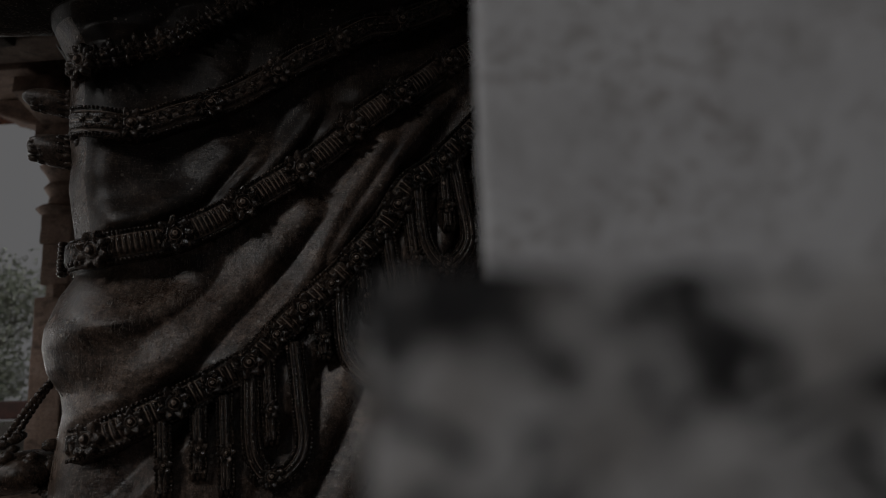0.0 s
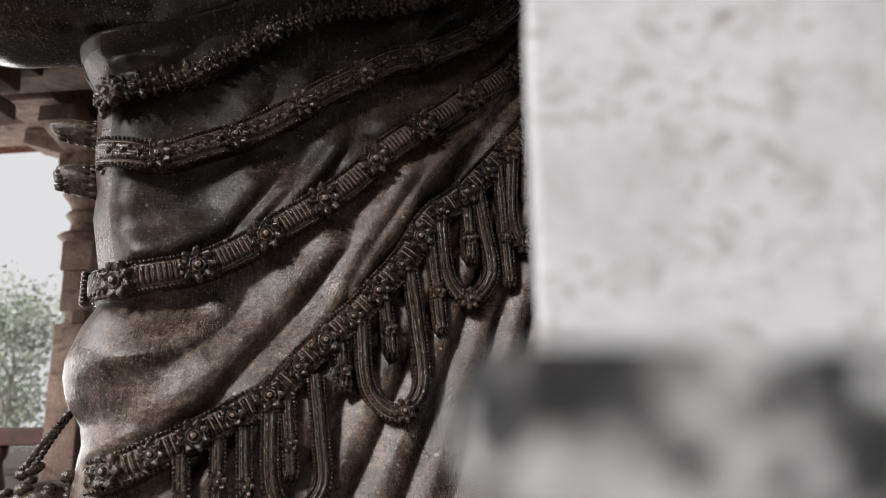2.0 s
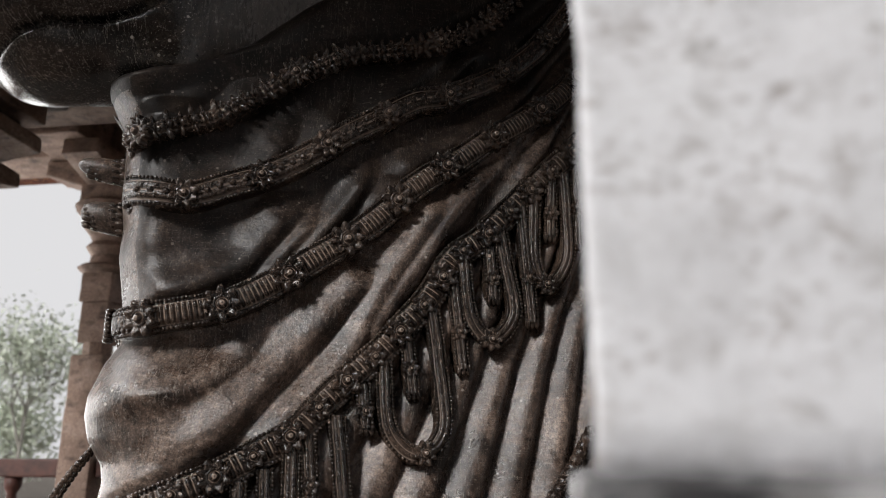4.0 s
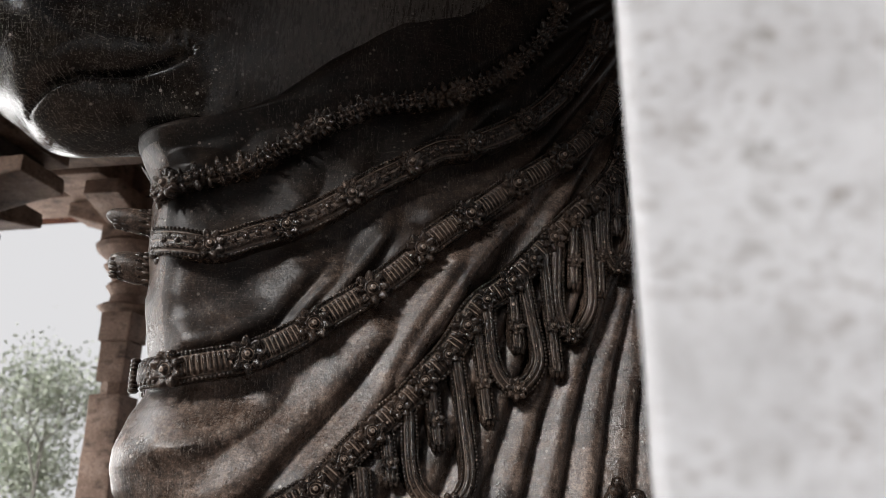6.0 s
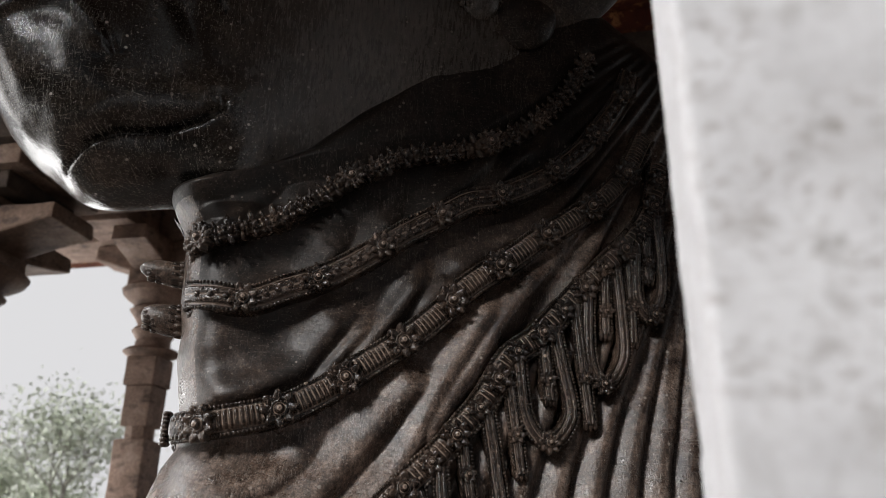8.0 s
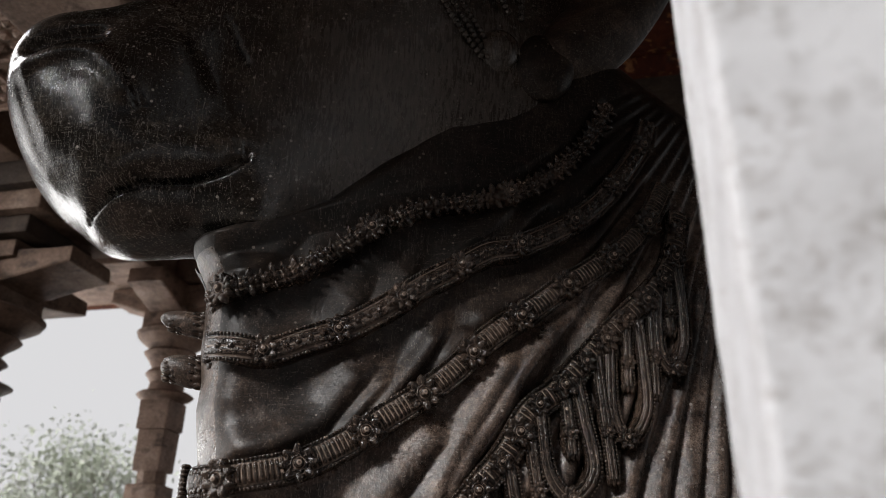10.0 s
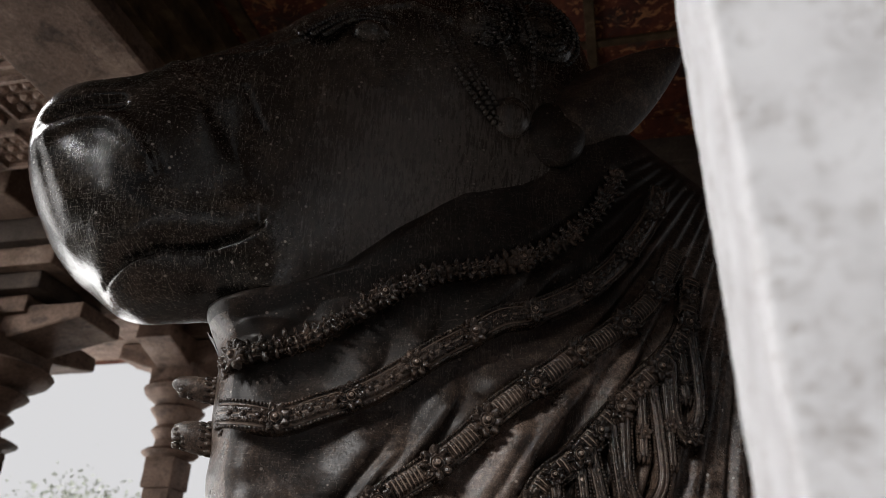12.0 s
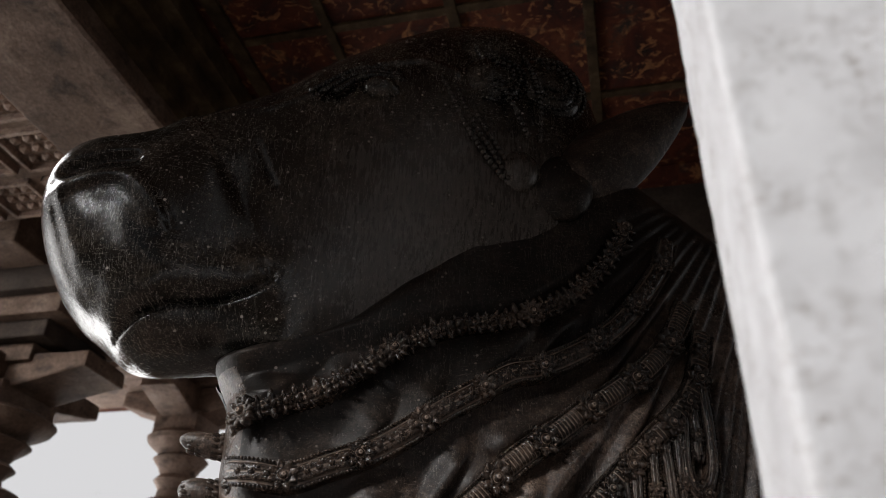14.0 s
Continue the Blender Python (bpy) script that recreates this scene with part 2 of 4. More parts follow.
def box(x0, y0, z0, x1, y1, z1, bevel=0.015, bm=None, taper=1.0):
    out = bm if bm is not None else bmesh.new()
    made = bmesh.ops.create_cube(out, size=1, matrix=Matrix.LocRotScale(((x0 + x1) / 2, (y0 + y1) / 2, (z0 + z1) / 2), None, (x1 - x0, y1 - y0, z1 - z0)))
    if taper != 1.0:
        for v in made["verts"]:
            if v.co.z > (z0 + z1) / 2:
                v.co.x = (x0 + x1) / 2 + (v.co.x - (x0 + x1) / 2) * taper
                v.co.y = (y0 + y1) / 2 + (v.co.y - (y0 + y1) / 2) * taper
    if bevel:
        edges = list({e for v in made["verts"] for e in v.link_edges})
        bmesh.ops.bevel(out, geom=edges, offset=bevel, segments=2, affect="EDGES", profile=0.6)
    return out


def roughen(bm, cuts, amount, scale):
    """Cuts the faces of a block finely and makes them uneven."""
    for _ in range(cuts):
        bmesh.ops.subdivide_edges(bm, edges=[e for e in bm.edges if e.calc_length() > 0.03], cuts=1, use_grid_fill=True)
    bm.normal_update()
    for v in bm.verts:
        d = noise.noise(v.co * scale) + 0.5 * noise.noise(v.co * scale * 3.1) + 0.3 * noise.noise(v.co * scale * 8.3)
        v.co += v.normal * d * amount
    return bm


def lathe(profile, n=32, square=0.0):
    """A turned solid round z from (radius, height) pairs."""
    bm = bmesh.new()
    rings = []
    for r, z in profile:
        rings.append([bm.verts.new((r * math.cos(2 * math.pi * i / n), r * math.sin(2 * math.pi * i / n), z)) for i in range(n)])
    for a, b in zip(rings, rings[1:]):
        for i in range(n):
            bm.faces.new((a[i], a[(i + 1) % n], b[(i + 1) % n], b[i]))
    bm.faces.new(rings[0][::-1])
    bm.faces.new(rings[-1])
    return bm


# ---- the setting ----
bm = bmesh.new()
bmesh.ops.create_grid(bm, x_segments=60, y_segments=60, size=400)
ground = tagged(part("ground", bm, GROUND), "pale dusty open ground round the pavilion", "ground", kind="structure")
ground.location = (0, 0, -0.9)

bm = bmesh.new()
n = 72
arc = [radians(-8 + 196 * i / n) for i in range(n + 1)]
low = [bm.verts.new((150 * math.cos(a), 150 * math.sin(a), -1.0)) for a in arc]
high = [bm.verts.new((150 * math.cos(a), 150 * math.sin(a), 75)) for a in arc]
for i in range(n):
    bm.faces.new((low[i], low[i + 1], high[i + 1], high[i]))
tagged(part("backdrop", bm, HAZE), "bright white hazy sky in the distance", "sky", kind="structure")

floor = tagged(part("floor", box(-9.4, -2.6, -0.9, 6.4, 10.0, 0.0, 0.03), FLOOR_STONE), "worn granite floor of the raised pavilion", "floor", kind="structure")

# ---- roof, beams, pillars ----
ROOF_Z = 4.95
# the unseen front left is left open to let the added muzzle lamp in
bm = box(-3.6, 0.3, ROOF_Z, 6.2, 9.6, ROOF_Z + 0.5, 0.03)
box(-9.2, 2.7, ROOF_Z + 0.004, -3.61, 9.6, ROOF_Z + 0.496, 0.03, bm)
roof = tagged(part("ceiling", bm, PAINTED), "stone ceiling with faded dark red painting", "ceiling", kind="structure")
bm = bmesh.new()
for x0, x1 in ((-2.42, -2.32), (-1.75, -1.69), (-0.95, -0.88), (-0.12, -0.05), (0.72, 0.79), (1.55, 1.62)):
    box(x0, 0.7, ROOF_Z - 0.03, x1, 5.0, ROOF_Z + 0.01, 0.006, bm)
for y0 in (1.2, 2.15, 3.1, 4.05):
    box(-2.3, y0, ROOF_Z - 0.024, 2.6, y0 + 0.06, ROOF_Z + 0.012, 0.006, bm)
tagged(part("trim", bm, OCHRE), "faded ochre borders of the ceiling painting", "border", kind="structure")

# out of view: a sloping slab added to keep sun and sky off the bull
bm = box(-9.6, -1.0, 0, 6.6, 0.32, 0.22, 0.03)
for v in bm.verts:
    v.co.z += 4.75 + (v.co.y - 0.32) * 0.75
tagged(part("eave", bm, GRANITE), "unseen sloping stone eave along the front, added to shade the bull", "eave", kind="structure")


def beam(name, x0, y0, z0, x1, y1, z1, mat, label):
    bm = box(x0, y0, z0, x1, y1, z1, 0.03)
    roughen(bm, 3, 0.012, 2.5)
    return tagged(part(name, bm, mat), label, "beam", "stone beams of the pavilion", kind="structure")


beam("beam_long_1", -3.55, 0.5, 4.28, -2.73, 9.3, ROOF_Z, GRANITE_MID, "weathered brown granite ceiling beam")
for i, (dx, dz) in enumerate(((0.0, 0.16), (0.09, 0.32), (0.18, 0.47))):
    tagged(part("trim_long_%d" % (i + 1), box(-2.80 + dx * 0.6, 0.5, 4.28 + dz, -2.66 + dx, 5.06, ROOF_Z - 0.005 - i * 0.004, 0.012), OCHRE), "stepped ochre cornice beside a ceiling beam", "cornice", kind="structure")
beam("beam_cross_1", -2.78, 5.05, 4.30, 6.0, 5.6, ROOF_Z, GRANITE_DARK, "dark granite cross beam under the ceiling")
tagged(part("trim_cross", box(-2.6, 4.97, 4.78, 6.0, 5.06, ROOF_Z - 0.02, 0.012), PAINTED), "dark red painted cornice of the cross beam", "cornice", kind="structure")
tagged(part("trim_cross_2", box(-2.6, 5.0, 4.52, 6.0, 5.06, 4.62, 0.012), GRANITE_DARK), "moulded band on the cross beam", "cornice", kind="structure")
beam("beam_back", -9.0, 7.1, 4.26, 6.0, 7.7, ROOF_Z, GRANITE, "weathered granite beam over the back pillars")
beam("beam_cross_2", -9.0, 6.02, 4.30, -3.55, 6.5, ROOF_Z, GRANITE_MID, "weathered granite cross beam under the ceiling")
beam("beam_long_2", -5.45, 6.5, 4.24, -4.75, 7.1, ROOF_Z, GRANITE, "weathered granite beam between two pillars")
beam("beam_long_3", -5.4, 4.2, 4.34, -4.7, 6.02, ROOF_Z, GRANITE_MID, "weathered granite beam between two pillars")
beam("beam_front", -3.0, 0.45, 4.3, 6.0, 0.98, ROOF_Z, GRANITE, "weathered granite beam over the front pillars")

# carved bracket panel beside the long beam
carved = thing("carved_bracket", "carved granite bracket with square relief panels", "bracket", at=(-4.3, 3.3, 4.32))
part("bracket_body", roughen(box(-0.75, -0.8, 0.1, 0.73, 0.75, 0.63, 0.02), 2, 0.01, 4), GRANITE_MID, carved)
for i in range(3):
    for j in range(3):
        bm = bmesh.new()
        cx, cy = -0.5 + i * 0.5, -0.52 + j * 0.5
        for a in (-0.2, 0.17):
            box(cx + a, cy - 0.2, 0.05, cx + a + 0.03, cy + 0.2, 0.12, 0.006, bm)
            box(cx - 0.2, cy + a, 0.05, cx + 0.2, cy + a + 0.03, 0.115, 0.006, bm)
        for q in range(9):
            bmesh.ops.create_icosphere(bm, subdivisions=1, radius=0.045, matrix=Matrix.Translation((cx - 0.1 + 0.1 * (q % 3), cy - 0.1 + 0.1 * (q // 3), 0.1)))
        part("relief_panel", bm, GRANITE, carved)


def column(x, y, k=1.0, h=1.0, stone=GRANITE):
    p = thing("stone_pillar", "weathered granite temple pillar with stacked ring capital", "pillar", "carved pillars of the pavilion", (x, y, 0))
    def sized(bm):
        bmesh.ops.scale(bm, vec=(k, k, h), verts=bm.verts)
        return bm
    part("base", sized(roughen(box(-0.30, -0.30, 0, 0.30, 0.30, 0.45, 0.03), 2, 0.012, 4)), stone, p)
    part("lower_block", sized(roughen(box(-0.175, -0.175, 0.45, 0.175, 0.175, 2.10, 0.02), 3, 0.012, 4)), stone, p)
    part("octagonal_shaft", sized(lathe([(0.15, 2.09), (0.15, 2.24)], 8)), stone, p)
    part("middle_block", sized(roughen(box(-0.155, -0.155, 2.23, 0.155, 0.155, 2.66, 0.02), 2, 0.012, 5)), stone, p)
    part("upper_block", sized(roughen(box(-0.175, -0.175, 2.66, 0.175, 0.175, 2.97, 0.02), 2, 0.012, 5)), stone, p)
    rings = [(0.16, 2.96), (0.27, 3.0), (0.30, 3.03), (0.26, 3.06), (0.19, 3.08), (0.18, 3.17), (0.21, 3.22), (0.24, 3.26), (0.21, 3.3), (0.18, 3.32), (0.22, 3.40), (0.27, 3.46), (0.29, 3.49), (0.24, 3.53), (0.27, 3.57), (0.34, 3.62), (0.38, 3.66), (0.40, 3.71), (0.36, 3.75)]
    part("ring_capital", sized(lathe(rings, 40)), stone, p)
    part("abacus", sized(roughen(box(-0.26, -0.26, 3.74, 0.26, 0.26, 3.98, 0.02), 2, 0.01, 4)), stone, p)
    for ang in range(4):
        bm = box(0.15, -0.2, 3.90, 0.75, 0.2, 4.25, 0.03)
        for v in bm.verts:
            if v.co.x > 0.5:
                v.co.z = 4.08 + (v.co.z - 3.90) * 0.48
        bmesh.ops.rotate(bm, verts=bm.verts, cent=(0, 0, 0), matrix=Matrix.Rotation(ang * math.pi / 2, 3, "Z"))
        part("bracket", sized(roughen(bm, 2, 0.01, 4)), stone, p)
    return p


first = column(-4.82, 7.4)
for x, y in ((-2.2, 7.4), (0.4, 7.4), (3.0, 7.4), (5.6, 7.4), (-8.6, 7.4), (5.6, 4.9), (5.6, 2.4)):
    copy_thing(first, pose(x, y, 0))
# darker stone stands in for the backlit shade on this pillar and its corbels
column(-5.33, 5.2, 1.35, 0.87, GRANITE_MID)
corbel = thing("corbel_stack", "stacked granite corbels over a pillar, shade put into their stone", "corbel", at=(-5.33, 5.2, 0))
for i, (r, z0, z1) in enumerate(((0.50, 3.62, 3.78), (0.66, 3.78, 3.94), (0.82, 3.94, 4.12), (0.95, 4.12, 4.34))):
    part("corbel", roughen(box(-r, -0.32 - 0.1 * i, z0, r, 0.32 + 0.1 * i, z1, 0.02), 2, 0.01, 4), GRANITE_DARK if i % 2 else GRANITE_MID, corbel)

# the whitewashed pillar beside the camera
near = thing("whitewashed_pillar", "whitewashed rough stone pillar on a stained block", "pillar", at=(0, 0, 0))
bm = box(0.0, 0.0, 1.027, 0.56, 0.368, 4.3, 0.0)
bmesh.ops.bevel(bm, geom=[e for e in bm.edges if abs(e.verts[0].co.z - e.verts[1].co.z) > 1], offset=0.007, segments=2, affect="EDGES", profile=0.6)
for z in np.arange(1.06, 2.3, 0.012):
    bmesh.ops.bisect_plane(bm, geom=bm.verts[:] + bm.edges[:] + bm.faces[:], plane_co=(0, 0, z), plane_no=(0, 0, 1))
for x in np.arange(0.014, 0.55, 0.014):
    bmesh.ops.bisect_plane(bm, geom=bm.verts[:] + bm.edges[:] + bm.faces[:], plane_co=(x, 0, 0), plane_no=(1, 0, 0))
for y in np.arange(0.03, 0.36, 0.03):
    bmesh.ops.bisect_plane(bm, geom=bm.verts[:] + bm.edges[:] + bm.faces[:], plane_co=(0, y, 0), plane_no=(0, 1, 0))
bm.normal_update()
for v in bm.verts:
    d = noise.noise(v.co * 6) + 0.6 * noise.noise(v.co * 17) + 0.4 * noise.noise(v.co * 41)
    chip = max(0.0, noise.noise(v.co * 23 + Vector((4, 1, 7))) - 0.25)
    v.co += v.normal * (d * 0.0022 - chip * 0.008)
bmesh.ops.rotate(bm, verts=bm.verts, cent=(0, 0, 0), matrix=Matrix.Rotation(radians(-4.8), 3, "Z"))
bmesh.ops.translate(bm, verts=bm.verts, vec=(-0.0275, 0.425, 0))
part("shaft", bm, LIME, near, smooth=True)
bm = box(-0.038, 0.171, 0.42, 0.66, 0.90, 1.029, 0.010)
roughen(bm, 5, 0.004, 11)
part("base_block", bm, LIME_STAINED, near, "block with black and rusty stains", smooth=True)
part("footing", roughen(box(-0.08, 0.13, 0, 0.74, 0.98, 0.42, 0.03), 3, 0.006, 6), LIME_STAINED, near)

# stone rail between the back pillars
for x0, x1 in ((-8.3, -5.02), (-4.62, -2.4)):
    r = thing("balustrade", "dark red painted balustrade between two pillars", "balustrade", "balustrades", ((x0 + x1) / 2, 7.4, 0))
    h = (x1 - x0) / 2
    part("top_rail", box(-h, -0.11, 0.90, h, 0.11, 1.08, 0.02), RAIL, r)
    part("bottom_rail", box(-h, -0.11, 0.0, h, 0.11, 0.14, 0.02), RAIL, r)
    prof = [(0.09, 0.13), (0.09, 0.2), (0.05, 0.26), (0.085, 0.42), (0.095, 0.5), (0.06, 0.66), (0.045, 0.74), (0.08, 0.8), (0.09, 0.91)]
    count = int(2 * h / 0.42)
    tmpl = None
    for i in range(count):
        b = part("baluster", lathe(prof, 12), RAIL, r, smooth=True)
        b.location = (-h + 0.21 + i * 0.42, 0, 0)


# an unseen wall added behind the camera to block low sky light
wall = box(-40, -11.0, -0.9, 40, -10.2, 4.6, 0.05)
tagged(part("sky_block_wall", wall, GRANITE), "unseen granite wall behind the camera, added to cut sky light", "wall", kind="structure")

# ---- trees outside ----
def tree(x, y, height, spread, seed):
    rnd = random.Random(seed)
    t = thing("tree", "leafy tree, pale green with haze put into its colours", "tree", "trees outside", (x, y, -0.9))
    bm = bmesh.new()
    def limb(p, d, length, r, depth, tips):
        q = p + d * length
        ring0, ring1 = [], []
        u = d.orthogonal().normalized()
        v = d.cross(u)
        for i in range(7):
            a = 2 * math.pi * i / 7
            ring0.append(bm.verts.new(p + (u * math.cos(a) + v * math.sin(a)) * r))
            ring1.append(bm.verts.new(q + (u * math.cos(a) + v * math.sin(a)) * r * 0.65))
        for i in range(7):
            bm.faces.new((ring0[i], ring0[(i + 1) % 7], ring1[(i + 1) % 7], ring1[i]))
        tips.append(q)
        if depth:
            for _ in range(3):
                nd = (d + Vector((rnd.uniform(-1, 1), rnd.uniform(-1, 1), rnd.uniform(-0.1, 0.8))) * 0.75).normalized()
                limb(q, nd, length * rnd.uniform(0.6, 0.8), r * 0.6, depth - 1, tips)
    tips = []
    limb(Vector((0, 0, 0)), Vector((0.03, 0, 1)), height * 0.27, 0.010 * height, 4, tips)
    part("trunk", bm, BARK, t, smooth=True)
    verts, faces = [], []
    for q in tips[1:]:
        for _ in range(30):
            c = q + Vector((rnd.gauss(0, 1), rnd.gauss(0, 1), rnd.gauss(0, 0.8))) * spread
            s = rnd.uniform(0.06, 0.13)
            a, b = Vector((rnd.gauss(0, 1), rnd.gauss(0, 1), rnd.gauss(0, 1))).normalized() * s, Vector((rnd.gauss(0, 1), rnd.gauss(0, 1), rnd.gauss(0, 1))).normalized() * s
            k0 = len(verts)
            verts += [c - a, c + b * 0.6, c + a, c - b * 0.6]
            faces.append((k0, k0 + 1, k0 + 2, k0 + 3))
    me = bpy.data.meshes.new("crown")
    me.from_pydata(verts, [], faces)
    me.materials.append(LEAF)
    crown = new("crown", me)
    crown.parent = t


for i, (x, y, h, s) in enumerate(((-18.0, 24, 8.6, 0.75), (-19.6, 25.5, 4.6, 0.7), (-23.5, 27, 6.5, 0.7), (-28, 30, 6.0, 0.6), (-17.5, 30, 4.5, 0.5), (-33, 36, 7.0, 0.7), (-14, 34, 5.0, 0.6))):
    tree(x, y, h, s, 10 + i)

# ---- the stone bull: one mesh ----
ORIGIN = Vector((-1.22, 1.95, 0.0))
ALONG = np.array([math.cos(TURN), math.sin(TURN), 0.0])   # from the chest to the tail
ACROSS = np.array([math.sin(TURN), -math.cos(TURN), 0.0])  # to the bull's near flank
FRONT_Z = [0.0, .6, .90, .985, 1.03, 1.09, 1.15, 1.20, 1.286, 1.341, 1.443, 1.58, 1.66, 1.745, 1.83, 1.92, 1.957, 2.002, 2.03, 2.06, 2.09, 2.12, 2.2, 2.4, 3.1]
FRONT_S = [-.10, -.06, -.03, -.017, -.025, -.063, -.077, -.075, -.045, -.012, -.016, -.04, -.037, -.05, -.052, -.056, -.062, -.085, -.105, -.12, -.06, .02, .20, .42, .95]
BACK_Z = [0.0, 1.0, 2.0, 2.5, 2.7, 2.8, 2.94, 3.1]
BACK_S = [2.3, 2.3, 2.25, 1.98, 1.65, 1.5, 1.3, 1.1]


class Shells:
    """Collects pieces of one mesh in the bull's own axes: along, across, up."""

    def __init__(self):
        self.v, self.f, self.m, self.count = [], [], [], 0

    def add(self, verts, faces, mat):
        self.v.append(np.asarray(verts, float))
        self.f += [tuple(int(i) + self.count for i in f) for f in faces]
        self.m += [mat] * len(faces)
        self.count += len(verts)

    def grid(self, pts, mat, wrap=False):
        """pts: rows x columns x 3."""
        r, c = pts.shape[:2]
        k = np.arange(r * c).reshape(r, c)
        k2 = np.concatenate([k, k[:, :1]], 1) if wrap else k
        q = np.stack([k2[:-1, :-1], k2[:-1, 1:], k2[1:, 1:], k2[1:, :-1]], -1).reshape(-1, 4)
        self.add(pts.reshape(-1, 3), q.tolist(), mat)


def smooth_noise(s, z, scale, seed):
    """Cheap smooth noise on arrays."""
    rnd = np.random.RandomState(seed)
    out = np.zeros(np.broadcast(s, z).shape)
    for _ in range(7):
        a, p = rnd.uniform(0, 2 * math.pi, 2)
        f = scale * rnd.uniform(0.6, 1.7)
        out = out + np.sin(f * (np.cos(a) * s + np.sin(a) * z) + p + 1.3 * np.sin(0.7 * f * (np.sin(a) * s - np.cos(a) * z) + 2 * p))
    return out / 7


def neck_half(s, z):
    """Half the thickness of neck and chest, without folds."""
    sf = np.interp(z, FRONT_Z, FRONT_S)
    sb = np.interp(z, BACK_Z, BACK_S)
    u = np.clip((s - sf) / np.interp(z, [1.1, 1.35, 1.5, 1.95, 2.05], [0.24, 0.22, 0.13, 0.13, 0.16]), 0, 1)
    thin = np.clip((z - 1.94) / 0.07, 0, 1)
    ub = np.clip((sb - s) / 0.40, 0, 1)
    wm = 0.26 + 0.06 * np.clip(s / 1.2, 0, 1) + 0.05 * np.clip((1.3 - z) / 0.6, 0, 1)
    wm = wm * (1 - 0.14 * thin * np.clip((0.40 - s) / 0.2, 0, 1))
    return wm * (1 - (1 - u) ** 2.7) ** (1 / 2.7) * (1 - (1 - ub) ** 2.2) ** (1 / 2.2)


# crests of the folds of hide: (along, up) from low to high, then the height of the crest and its width
CRESTS_LOW = [
    ([(.017, .995), (.165, 1.053), (.263, 1.134), (.325, 1.219), (.391, 1.292), (.459, 1.368), (.56, 1.49)], .050, .060),
    ([(.36, 1.10), (.425, 1.165), (.493, 1.238), (.563, 1.328), (.62, 1.453), (.696, 1.585), (.776, 1.707)], .052, .050),
    ([(.62, 1.38), (.697, 1.505), (.76, 1.59), (.801, 1.659), (.86, 1.749), (.947, 1.846)], .050, .045),
    ([(.80, 1.63), (.87, 1.72), (.94, 1.83), (1.057, 1.935)], .034, .034),
    ([(-.02, 1.20), (.10, 1.205), (.19, 1.235), (.267, 1.28), (.33, 1.35)], .030, .050)]
CRESTS_MIDDLE = [
    ([(.03, 1.45), (.10, 1.46), (.183, 1.493), (.277, 1.545), (.323, 1.61), (.384, 1.694)], .040, .050),
    ([(.30, 1.47), (.36, 1.55), (.42, 1.625), (.48, 1.70)], .036, .032),
    ([(.398, 1.53), (.475, 1.64), (.545, 1.735), (.60, 1.83)], .042, .036),
    ([(.57, 1.67), (.65, 1.78), (.722, 1.865)], .036, .036),
    ([(.672, 1.83), (.773, 1.90), (.897, 1.98), (1.026, 2.06)], .036, .045),
    ([(.841, 1.85), (.986, 1.955), (1.137, 2.036)], .028, .032)]
CRESTS_HIGH = [
    ([(.06, 1.72), (.15, 1.735), (.249, 1.76), (.317, 1.832), (.373, 1.914)], .034, .048),
    ([(.36, 1.79), (.413, 1.852), (.473, 1.944), (.536, 2.02)], .040, .042),
    ([(.50, 1.90), (.586, 1.992), (.653, 2.063), (.722, 2.137), (.794, 2.223)], .036, .045),
    ([(.72, 2.05), (.81, 2.13), (.866, 2.204), (.942, 2.284)], .030, .036),
    ([(.0, 1.93), (.065, 1.97), (.135, 2.03), (.20, 2.10)], .020, .045),
    ([(.129, 1.92), (.213, 2.02), (.287, 2.09)], .024, .04)]


